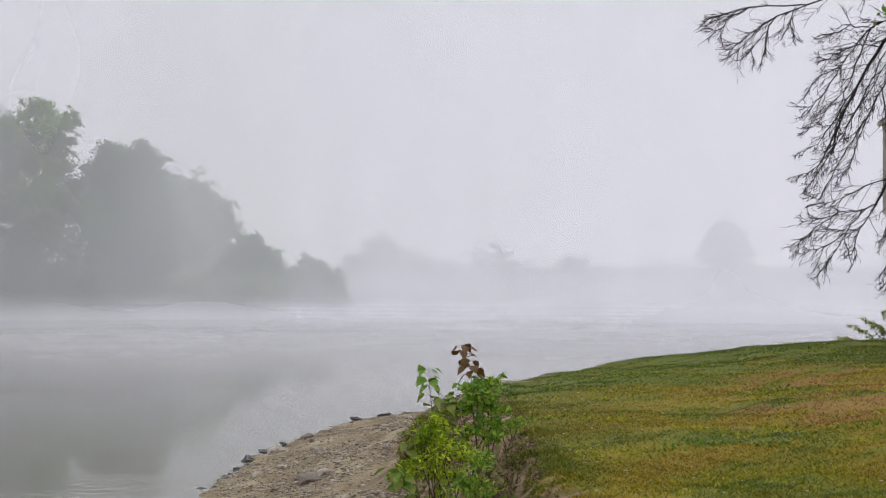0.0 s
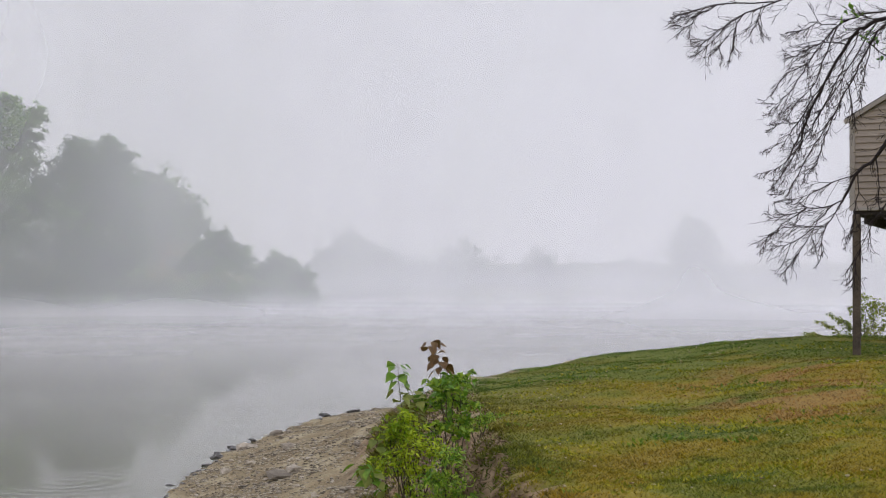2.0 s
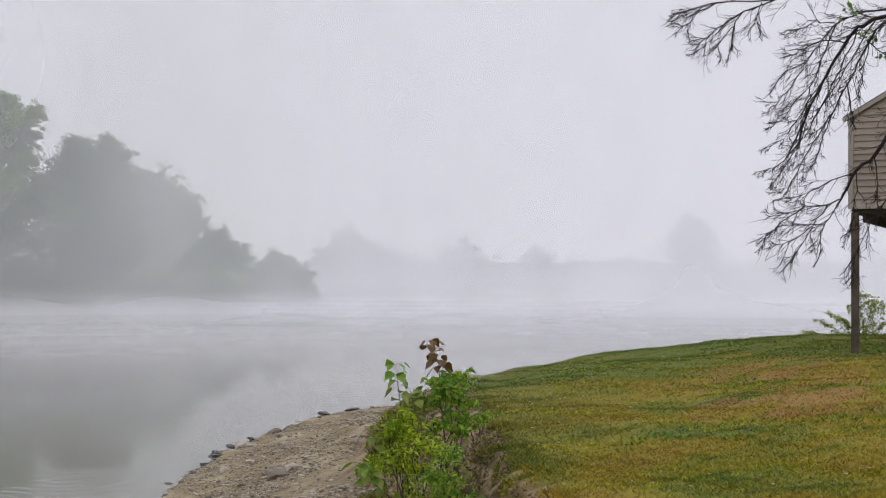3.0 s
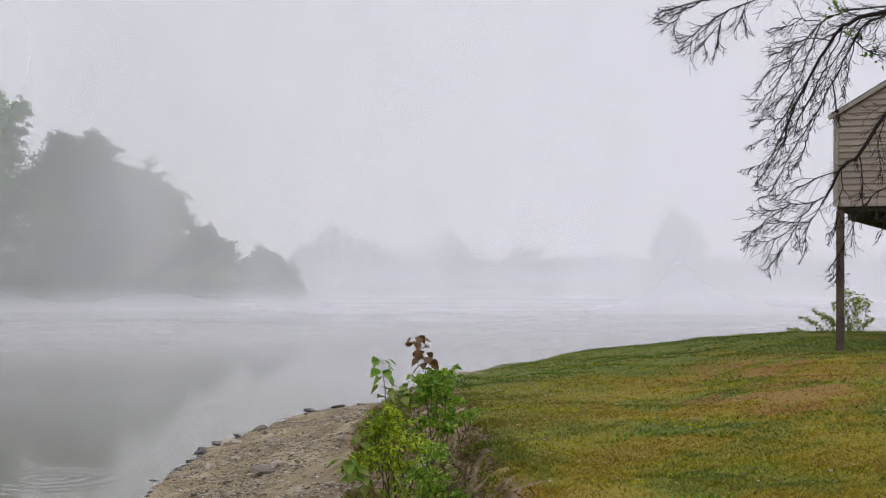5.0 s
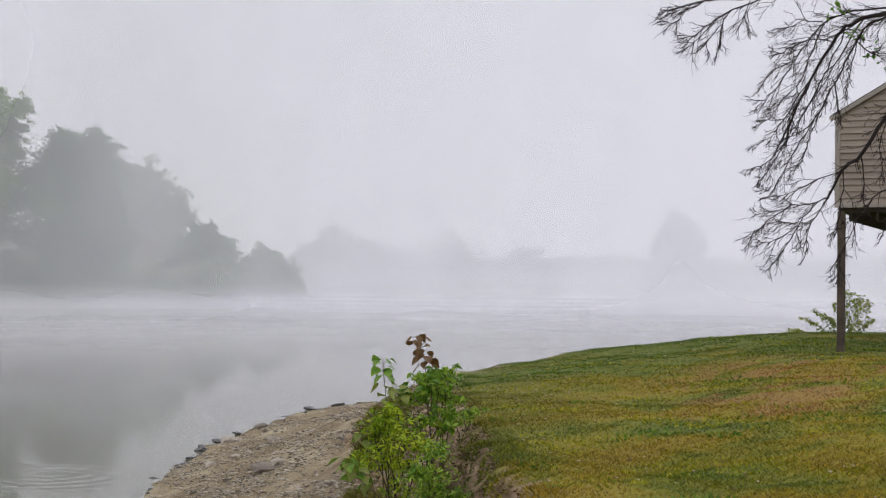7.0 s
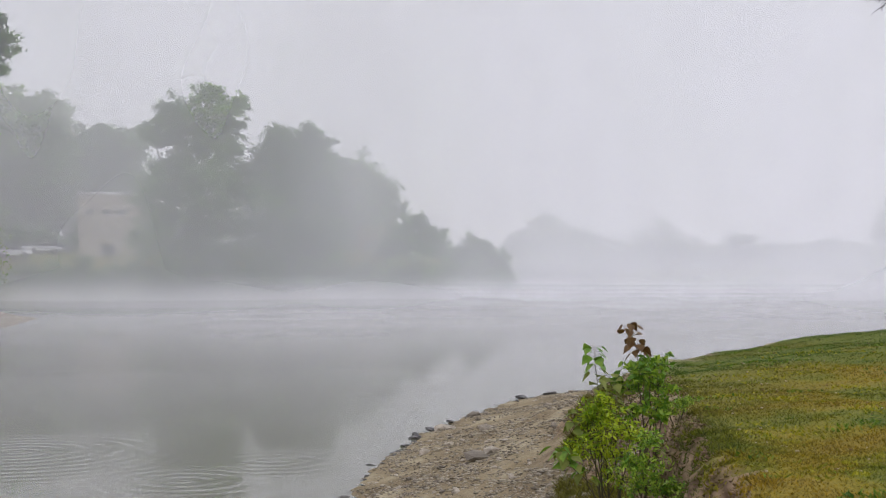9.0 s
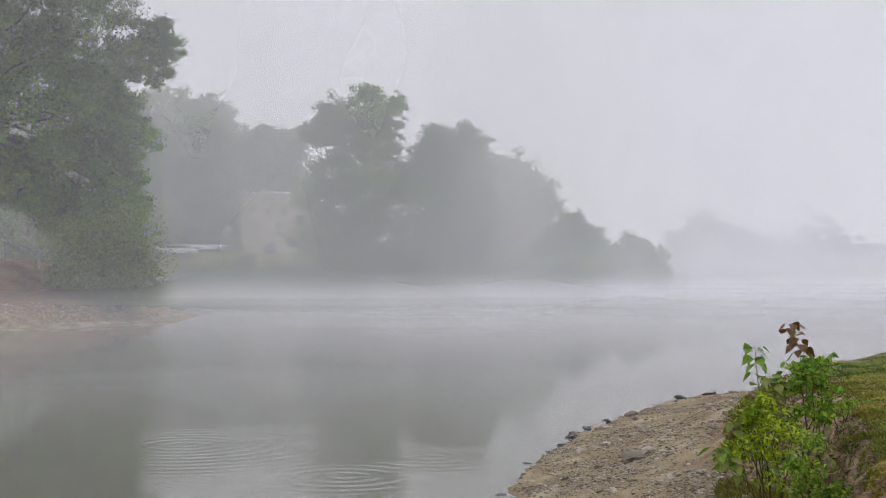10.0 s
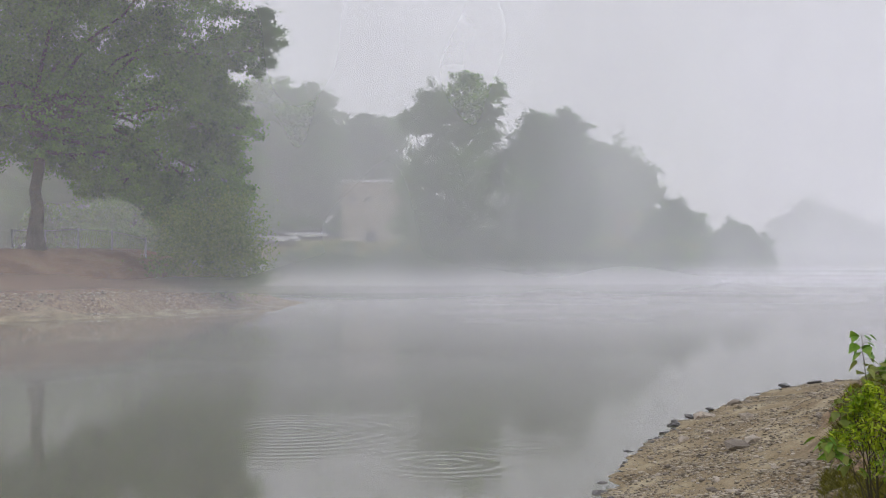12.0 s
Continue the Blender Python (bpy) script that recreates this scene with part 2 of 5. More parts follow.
def side_distance(px, py, line, closed=False):
    """Signed distance to a line; positive on its right-hand side, or inside when closed."""
    best = np.full(px.shape, 1e9)
    sign = np.ones(px.shape)
    inside = np.zeros(px.shape, bool)
    segs = list(zip(line, np.roll(line, -1, 0) if closed else line[1:]))
    if not closed:
        segs = segs[:len(line) - 1]
    for (ax, ay), (bx, by) in segs:
        dx, dy = bx - ax, by - ay
        u = np.clip(((px - ax) * dx + (py - ay) * dy) / (dx * dx + dy * dy), 0, 1)
        qx, qy = px - ax - u * dx, py - ay - u * dy
        d = np.hypot(qx, qy)
        cr = dy * (px - ax) - dx * (py - ay)
        near = d < best
        best = np.where(near, d, best)
        sign = np.where(near, np.sign(cr), sign)
        if closed:
            cross = ((ay > py) != (by > py)) & (px < (bx - ax) * (py - ay) / (by - ay + 1e-12) + ax)
            inside ^= cross
    return np.where(inside, best, -best) if closed else best * sign


def ease(u):
    u = np.clip(u, 0, 1)
    return u * u * (3 - 2 * u)


def waves(x, y, k, seed):
    return (np.sin(x * k + seed) * np.cos(y * k * 1.13 + 2 * seed) + 0.5 * np.sin(x * k * 2.3 + y * k * 1.7 + seed * 3)
            + 0.3 * np.cos(x * k * 4.1 - y * k * 3.7 + seed))


def land(x, y):
    """Height of the ground, and how much it is lawn, at arrays x, y."""
    x, y = np.asarray(x, float), np.asarray(y, float)
    rough = waves(x, y, 1.7, 0.4)
    s = side_distance(x, y, SHORE) + 0.09 * waves(x, y, 1.3, 1.9) + 0.03 * waves(x, y, 4.0, 0.2)
    s = np.where(y > 61, -np.abs(s) - 1.0, s)  # nothing but lake beyond the near shore
    e = side_distance(x, y, EDGE) + 0.22 * rough + 0.10 * waves(x, y, 5.1, 2.2)
    up = np.clip(s, 0, None) / (np.clip(s, 0, None) + np.clip(-e, 0, None) + 1e-6)
    beach = (1.5 + 0.3 * ease((y - 15) / 8)) * up ** 1.2 + 0.025 * waves(x, y, 3.1, 0.9)
    lawn = 2.12 + 0.36 * ease(e / 7.0) + 0.035 * waves(x, y, 0.7, 2.0) + 0.012 * waves(x, y, 3.3, 1.0)
    lawn = lawn + 0.10 * ease((24 - y) / 12) + 0.27 * ease((y - 24) / 12) * ease((x + 3.4) / 5) + 0.30 * ease((x + 0.5) / 4) * ease((y - 9) / 14) * (1 - 0.75 * ease((y - 29) / 9))
    lawn = lawn + (0.07 * np.exp(-((x + 1.2) / 1.5) ** 2) + 0.05 * np.exp(-((x - 1.6) / 1.5) ** 2)) * ease((y - 17) / 9)
    lawn = lawn - 0.12 * np.exp(-((x + 4.0) / 1.1) ** 2) * ease((y - 20) / 5) - 0.13 * ease((x - 1.0) / 2.5) * ease((y - 33) / 8)
    wide = 0.45 + 1.75 * ease((y - 14.5) / 8)
    drop = ease((e + wide) / (wide + 0.1))
    near = np.where(s > 0, beach + (lawn - beach) * drop, np.maximum(0.35 * s, -1.6) - 0.02)
    o = side_distance(x, y, OAKLAND, True)
    oak = np.where(o > 0, 0.25 * ease(o / 2) + 1.2 * ease((o - 2.5 + 0.5 * waves(x, y, 0.4, 1.0)) / 1.2) + 2.7 * ease((o - 3) / 10) + 0.06 * waves(x, y, 0.8, 0.3), np.maximum(0.2 * o, -2))
    p = side_distance(x, y, POINT, True)
    point = np.where(p > 0, 1.2 * ease(p / 3) + 2.8 * ease(p / 18) + 1.5 * ease((p - 8) / 5) + 0.1 * waves(x, y, 0.3, 0.7), np.maximum(0.2 * p, -2))
    q = side_distance(x, y, FARSIDE, True)
    far = np.where(q > 0, 3.0 * ease(q / 20) + 10 * ease((q - 40) / 300), np.maximum(0.2 * q, -2))
    z = np.maximum(np.maximum(near, oak), np.maximum(point, far))
    return z, ease((e + 0.35) / 0.5) * (s > 0)


def ground_z(x, y):
    return float(land(np.array([x]), np.array([y]))[0][0])


def on_ground(az, dist, sink=0.03):
    p = spot(az, dist)
    p.z = ground_z(p.x, p.y) - sink
    return p


def ground_material():
    """Mown grass with dry patches, bare crumbling soil on the scarp, sand and fine gravel on the beach."""
    m = bpy.data.materials.new("lawn_soil_and_gravel")
    m.use_nodes = True
    n, l = m.node_tree.nodes, m.node_tree.links
    b = n["Principled BSDF"]
    b.inputs["Roughness"].default_value = 0.95
    geo = n.new("ShaderNodeNewGeometry")

    def tex(scale, detail=5.0):
        t = n.new("ShaderNodeTexNoise")
        t.inputs["Scale"].default_value, t.inputs["Detail"].default_value = scale, detail
        l.new(geo.outputs["Position"], t.inputs["Vector"])
        return t.outputs["Fac"]

    def ramp(fac, stops):
        r = n.new("ShaderNodeValToRGB")
        els = r.color_ramp.elements
        while len(els) < len(stops):
            els.new(0.5)
        for el, (at, c) in zip(els, stops):
            el.position, el.color = at, (*c, 1)
        l.new(fac, r.inputs[0])
        return r.outputs[0]

    def mix(fac, a, c):
        x = n.new("ShaderNodeMix")
        x.data_type = "RGBA"
        l.new(fac, x.inputs["Factor"])
        l.new(a, x.inputs["A"])
        l.new(c, x.inputs["B"])
        return x.outputs["Result"]

    half = n.new("ShaderNodeValue")
    half.outputs[0].default_value = 0.35
    blade = ramp(tex(26.0), [(0.42, (0.085, 0.10, 0.005)), (0.57, (0.38, 0.31, 0.012))])
    lawn = mix(half.outputs[0], lawn_colour(n, l, geo), blade)
    sand = ramp(tex(0.8), [(0.38, (0.21, 0.16, 0.08)), (0.52, (0.32, 0.255, 0.135)), (0.64, (0.54, 0.47, 0.30))])
    grit = ramp(tex(30.0), [(0.36, (0.12, 0.085, 0.05)), (0.60, (0.43, 0.34, 0.21))])
    beach = mix(half.outputs[0], sand, grit)
    soil = ramp(tex(6.0), [(0.38, (0.14, 0.09, 0.05)), (0.62, (0.42, 0.30, 0.18))])
    steep = n.new("ShaderNodeSeparateXYZ")
    l.new(geo.outputs["True Normal"], steep.inputs[0])
    bare = n.new("ShaderNodeMapRange")
    bare.inputs["From Min"].default_value, bare.inputs["From Max"].default_value = 0.93, 0.72
    l.new(steep.outputs["Z"], bare.inputs["Value"])
    lo = n.new("ShaderNodeAttribute")
    lo.attribute_name = "lawn"
    base = mix(lo.outputs["Fac"], beach, lawn)
    earth = n.new("ShaderNodeAttribute")
    earth.attribute_name = "earth"
    loam = ramp(tex(0.5), [(0.36, (0.15, 0.085, 0.048)), (0.60, (0.25, 0.155, 0.09)), (0.72, (0.20, 0.17, 0.07))])
    base = mix(earth.outputs["Fac"], base, loam)
    l.new(mix(bare.outputs[0], base, soil), b.inputs["Base Color"])
    bp = n.new("ShaderNodeBump")
    bp.inputs["Strength"].default_value, bp.inputs["Distance"].default_value = 0.5, 0.04
    l.new(tex(22.0, 8.0), bp.inputs["Height"])
    l.new(bp.outputs[0], b.inputs["Normal"])
    return m


def span(stops):
    """Coordinates that run through (from, to, step) stretches."""
    return np.concatenate([np.arange(a, b, s) for a, b, s in stops])


xs = span([(-1600, -200, 100), (-200, -110, 6), (-110, -45, 1.5), (-45, -14, 2.5), (-14, 9, 0.16), (9, 40, 1.5), (40, 200, 20), (200, 1601, 100)])
ys = span([(-300, -20, 40), (-20, 7, 1.5), (7, 30, 0.16), (30, 52, 0.3), (52, 56, 1), (56, 100, 1.2), (100, 165, 3), (165, 340, 12), (340, 1601, 90)])
gx, gy = np.meshgrid(xs, ys)
gz, glawn = land(gx, gy)
nx, ny = len(xs), len(ys)
idx = np.arange(nx * ny).reshape(ny, nx)
quads = np.stack([idx[:-1, :-1], idx[:-1, 1:], idx[1:, 1:], idx[1:, :-1]], -1).reshape(-1, 4)
ground = add_leaves("ground", np.stack([gx, gy, gz], -1).reshape(-1, 3), quads, ground_material(), None)
tagged(ground, "mown lawn above a crumbling bank and gravel beach", "ground", kind="structure")
oak_o = side_distance(gx, gy, OAKLAND, True)
lawn_mask = np.where(oak_o > 0, 0.12 * ease((oak_o - 3) / 3), np.where((gy > 120), 0.9, glawn))
earth_mask = ease((oak_o - 2.5) / 1.5)
at_earth = ground.data.attributes.new("earth", "FLOAT", "POINT")
at_earth.data.foreach_set("value", earth_mask.ravel().astype(np.float32))
at_lawn = ground.data.attributes.new("lawn", "FLOAT", "POINT")
at_lawn.data.foreach_set("value", lawn_mask.ravel().astype(np.float32))
ground.data.polygons.foreach_set("use_smooth", [True] * len(ground.data.polygons))


def water_material():
    m = bpy.data.materials.new("lake_water")
    m.use_nodes = True
    n, l = m.node_tree.nodes, m.node_tree.links
    b = n["Principled BSDF"]
    b.inputs["Base Color"].default_value = (0.172, 0.175, 0.122, 1)
    b.inputs["Roughness"].default_value = 0.04
    b.inputs["IOR"].default_value = 1.33
    geo = n.new("ShaderNodeNewGeometry")
    stretch = n.new("ShaderNodeMapping")
    stretch.inputs["Rotation"].default_value = (0, 0, radians(25))
    stretch.inputs["Scale"].default_value = (0.5, 2.2, 1)
    l.new(geo.outputs["Position"], stretch.inputs["Vector"])
    small = n.new("ShaderNodeTexNoise")
    small.inputs["Scale"].default_value, small.inputs["Detail"].default_value = 2.6, 3
    l.new(stretch.outputs[0], small.inputs["Vector"])
    patch = n.new("ShaderNodeTexNoise")
    patch.inputs["Scale"].default_value = 0.12
    l.new(geo.outputs["Position"], patch.inputs["Vector"])
    prod = n.new("ShaderNodeMath")
    prod.operation = "MULTIPLY"
    l.new(small.outputs["Fac"], prod.inputs[0])
    l.new(patch.outputs["Fac"], prod.inputs[1])
    # the breeze dies away over the open lake
    far = n.new("ShaderNodeVectorMath")
    far.operation = "LENGTH"
    l.new(geo.outputs["Position"], far.inputs[0])
    calm = n.new("ShaderNodeMapRange")
    calm.interpolation_type = "SMOOTHSTEP"
    calm.inputs["From Min"].default_value, calm.inputs["From Max"].default_value = 75.0, 25.0
    calm.inputs["To Max"].default_value = 0.5
    l.new(far.outputs["Value"], calm.inputs["Value"])
    lull = n.new("ShaderNodeMath")
    lull.operation = "MULTIPLY"
    l.new(prod.outputs[0], lull.inputs[0])
    l.new(calm.outputs[0], lull.inputs[1])
    total = lull.outputs[0]
    for cx, cy, reach in RINGS:
        sh = n.new("ShaderNodeVectorMath")
        sh.operation = "DISTANCE"
        sh.inputs[1].default_value = (cx, cy, 0)
        l.new(geo.outputs["Position"], sh.inputs[0])
        sine = n.new("ShaderNodeMath")
        sine.operation = "SINE"
        k = n.new("ShaderNodeMath")
        k.operation = "MULTIPLY"
        k.inputs[1].default_value = 13.0
        l.new(sh.outputs["Value"], k.inputs[0])
        l.new(k.outputs[0], sine.inputs[0])
        fade = n.new("ShaderNodeMapRange")
        fade.inputs["From Min"].default_value, fade.inputs["From Max"].default_value = reach, 0.3
        fade.inputs["To Max"].default_value = 0.55
        l.new(sh.outputs["Value"], fade.inputs["Value"])
        ring = n.new("ShaderNodeMath")
        ring.operation = "MULTIPLY_ADD"
        l.new(sine.outputs[0], ring.inputs[0])
        l.new(fade.outputs[0], ring.inputs[1])
        l.new(total, ring.inputs[2])
        total = ring.outputs[0]
    bp = n.new("ShaderNodeBump")
    bp.inputs["Strength"].default_value, bp.inputs["Distance"].default_value = 0.22, 0.03
    l.new(total, bp.inputs["Height"])
    l.new(bp.outputs[0], b.inputs["Normal"])
    return m


RINGS = [(*spot((-34.18, 0.39)[0], 32)[:2], 5.0), (*spot((-27.84, -0.52)[0], 27)[:2], 2.4), (*spot((-24.31, -0.12)[0], 29.5)[:2], 2.4)]
water = link_mesh("water", [(-420, -60, 0), (340, -60, 0), (340, 420, 0), (-420, 420, 0)], [(0, 1, 2, 3)], water_material())
tagged(water, "still grey-green lake water with faint rings", "water", kind="structure")


# ---- mist: sheets of drifting fog standing over the lake ----
def mist_material(name, seed, body, low, low_top, foot, radius, thin, open_water, rich):
    m = bpy.data.materials.new(name)
    m.use_nodes = True
    n, l = m.node_tree.nodes, m.node_tree.links
    n.remove(n["Principled BSDF"])
    geo = n.new("ShaderNodeNewGeometry")
    off = n.new("ShaderNodeMapping")
    off.inputs["Location"].default_value = (seed * 37.0, seed * 11.0, seed * 5.0)
    off.inputs["Scale"].default_value = (1.0, 1.0, 0.55)
    l.new(geo.outputs["Position"], off.inputs["Vector"])
    big = n.new("ShaderNodeTexNoise")
    big.inputs["Scale"].default_value, big.inputs["Detail"].default_value = 0.045, 2
    l.new(off.outputs[0], big.inputs["Vector"])
    z = n.new("ShaderNodeSeparateXYZ")
    l.new(geo.outputs["Position"], z.inputs[0])

    def steps(a, b, to0, to1):
        r = n.new("ShaderNodeMapRange")
        r.interpolation_type = "SMOOTHSTEP"
        for key, v in (("From Min", a), ("From Max", b), ("To Min", to0), ("To Max", to1)):
            r.inputs[key].default_value = v
        l.new(z.outputs["Z"], r.inputs["Value"])
        return r.outputs[0]

    def calc(op, a, c):
        x = n.new("ShaderNodeMath")
        x.operation = op
        x.use_clamp = op == "ADD"
        for i, s in enumerate((a, c)):
            if isinstance(s, float):
                x.inputs[i].default_value = s
            else:
                l.new(s, x.inputs[i])
        return x.outputs[0]

    wisps = n.new("ShaderNodeMapRange")
    wisps.interpolation_type = "SMOOTHSTEP"
    wisps.inputs["From Min"].default_value, wisps.inputs["From Max"].default_value = 0.36, 0.66
    wisps.inputs["To Min"].default_value, wisps.inputs["To Max"].default_value = 0.75, 1.3
    l.new(big.outputs["Fac"], wisps.inputs["Value"])
    fine = n.new("ShaderNodeTexNoise")
    fine.inputs["Scale"].default_value, fine.inputs["Detail"].default_value = 0.11, 2.5
    l.new(off.outputs[0], fine.inputs["Vector"])
    curls = n.new("ShaderNodeMapRange")
    curls.interpolation_type = "SMOOTHSTEP"
    curls.inputs["From Min"].default_value, curls.inputs["From Max"].default_value = 0.34, 0.68
    curls.inputs["To Min"].default_value, curls.inputs["To Max"].default_value = 0.65, 1.35
    l.new(fine.outputs["Fac"], curls.inputs["Value"])
    lowband = calc("MULTIPLY", steps(0.0, low_top, low, 0.0), curls.outputs[0])
    if open_water:
        # drifts that thin out towards the sheltered shore
        edge = n.new("ShaderNodeMapRange")
        edge.interpolation_type = "SMOOTHSTEP"
        edge.inputs["From Min"].default_value, edge.inputs["From Max"].default_value = -0.57 * radius, -0.48 * radius
        l.new(z.outputs["X"], edge.inputs["Value"])
        lowband = calc("MULTIPLY", lowband, edge.outputs[0])
    arm = n.new("ShaderNodeMapRange")
    arm.interpolation_type = "SMOOTHSTEP"
    for key, val in (("From Min", -0.50 * radius), ("From Max", -0.26 * radius), ("To Min", thin), ("To Max", rich)):
        arm.inputs[key].default_value = val
    l.new(z.outputs["X"], arm.inputs["Value"])
    total = calc("ADD", calc("MULTIPLY", calc("MULTIPLY", wisps.outputs[0], arm.outputs[0]), body), lowband)
    alpha = calc("MULTIPLY", total, steps(0.0, foot, 0.0, 1.0))
    d = n.new("ShaderNodeBsdfDiffuse")
    d.inputs["Color"].default_value = (0.552, 0.552, 0.564, 1)
    t = n.new("ShaderNodeBsdfTranslucent")
    t.inputs["Color"].default_value = (0.552, 0.552, 0.564, 1)
    both = n.new("ShaderNodeAddShader")
    l.new(d.outputs[0], both.inputs[0])
    l.new(t.outputs[0], both.inputs[1])
    clear = n.new("ShaderNodeBsdfTransparent")
    ms = n.new("ShaderNodeMixShader")
    l.new(alpha, ms.inputs[0])
    l.new(clear.outputs[0], ms.inputs[1])
    l.new(both.outputs[0], ms.inputs[2])
    l.new(ms.outputs[0], n["Material Output"].inputs["Surface"])
    return m


def mist_sheet(radius, seed, body, low=0.0, low_top=6.0, foot=1.2, a0=-80, a1=60, top=90, thin=1.0, open_water=False, rich=1.0):
    """A wide curved bank of fog; thin: how dense it is over the sheltered arm of the lake, next to its open part."""
    cols, hs = 60, [-0.3, 0.5, 1.5, 3, 6, 12, 25, 50, top]
    vs = [spot(a0 + (a1 - a0) * i / cols, radius * (1 + 0.02 * math.sin(i * 0.7 + seed)), h) for h in hs for i in range(cols + 1)]
    fs = [(r * (cols + 1) + i, r * (cols + 1) + i + 1, (r + 1) * (cols + 1) + i + 1, (r + 1) * (cols + 1) + i) for r in range(len(hs) - 1) for i in range(cols)]
    ob = link_mesh("mist", vs, fs, mist_material("mist", seed, body, low, low_top, foot, radius, thin, open_water, rich), None, "", True)
    return tagged(ob, "pale drifting morning fog standing over the lake", "mist", kind="stuff")


mist_sheet(56, 1, 0.05, 0.12, 3.0, 1.5)
mist_sheet(76, 2, 0.20, 0.14, 4.0, 2.5, thin=0.95)
mist_sheet(92, 22, 0.0, 0.30, 1.8, 0.7, open_water=True)
mist_sheet(112, 21, 0.0, 0.42, 2.6, 0.9, open_water=True)
mist_sheet(132, 3, 0.38, 0.40, 3.6, 1.0, thin=0.68, rich=1.25)
mist_sheet(203, 4, 0.31, 0.15, 9.0, 3.2, thin=0.66)
mist_sheet(243, 5, 0.36, 0.2, 8.0, 4.0, thin=0.6)
mist_sheet(280, 6, 0.10, 0.16, 8.0, 4.0)


def mist_layer(height, seed, dense):
    """A level veil of fog close over the water; depth haze is put into its opacity, thin by the near shore and thicker
    over the open lake.
    """
    m = bpy.data.materials.new("low_mist")
    m.use_nodes = True
    n, l = m.node_tree.nodes, m.node_tree.links
    n.remove(n["Principled BSDF"])
    geo = n.new("ShaderNodeNewGeometry")
    reach = n.new("ShaderNodeVectorMath")
    reach.operation = "LENGTH"
    l.new(geo.outputs["Position"], reach.inputs[0])
    off = n.new("ShaderNodeMapping")
    off.inputs["Location"].default_value = (seed * 31.0, seed * 17.0, 0)
    l.new(geo.outputs["Position"], off.inputs["Vector"])
    drift = n.new("ShaderNodeTexNoise")
    drift.inputs["Scale"].default_value, drift.inputs["Detail"].default_value = 0.035, 1
    l.new(off.outputs[0], drift.inputs["Vector"])
    xyz = n.new("ShaderNodeSeparateXYZ")
    l.new(geo.outputs["Position"], xyz.inputs[0])

    def ranged(value, a, b, c, d):
        r = n.new("ShaderNodeMapRange")
        r.interpolation_type = "SMOOTHSTEP"
        for key, v in (("From Min", a), ("From Max", b), ("To Min", c), ("To Max", d)):
            r.inputs[key].default_value = v
        l.new(value, r.inputs["Value"])
        return r.outputs[0]

    # haze set as opacity: grows with distance from the origin, where EYE stands
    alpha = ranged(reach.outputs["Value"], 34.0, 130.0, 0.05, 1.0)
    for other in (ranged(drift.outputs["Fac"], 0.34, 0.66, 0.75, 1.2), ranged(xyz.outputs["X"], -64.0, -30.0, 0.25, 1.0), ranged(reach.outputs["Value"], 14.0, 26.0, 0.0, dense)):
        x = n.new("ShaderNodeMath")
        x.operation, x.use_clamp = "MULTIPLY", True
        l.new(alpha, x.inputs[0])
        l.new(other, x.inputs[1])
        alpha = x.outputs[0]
    both = n.new("ShaderNodeAddShader")
    for i, kind in enumerate(("ShaderNodeBsdfDiffuse", "ShaderNodeBsdfTranslucent")):
        sh = n.new(kind)
        sh.inputs["Color"].default_value = (0.575, 0.573, 0.582, 1)
        l.new(sh.outputs[0], both.inputs[i])
    ms = n.new("ShaderNodeMixShader")
    l.new(alpha, ms.inputs[0])
    l.new(n.new("ShaderNodeBsdfTransparent").outputs[0], ms.inputs[1])
    l.new(both.outputs[0], ms.inputs[2])
    l.new(ms.outputs[0], n["Material Output"].inputs["Surface"])
    # the veil lies over the lake alone and ends short of the lawn
    ring = [(-400, -55), (-9, -55), (-9, 12), (-13, 26), (-14, 38), (-12, 45), (0, 52), (12, 56), (60, 60), (330, 70), (330, 410), (-400, 410)]
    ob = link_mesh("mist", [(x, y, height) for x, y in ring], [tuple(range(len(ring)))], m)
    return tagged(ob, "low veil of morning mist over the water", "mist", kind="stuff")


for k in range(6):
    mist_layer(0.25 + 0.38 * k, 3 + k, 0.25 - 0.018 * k)


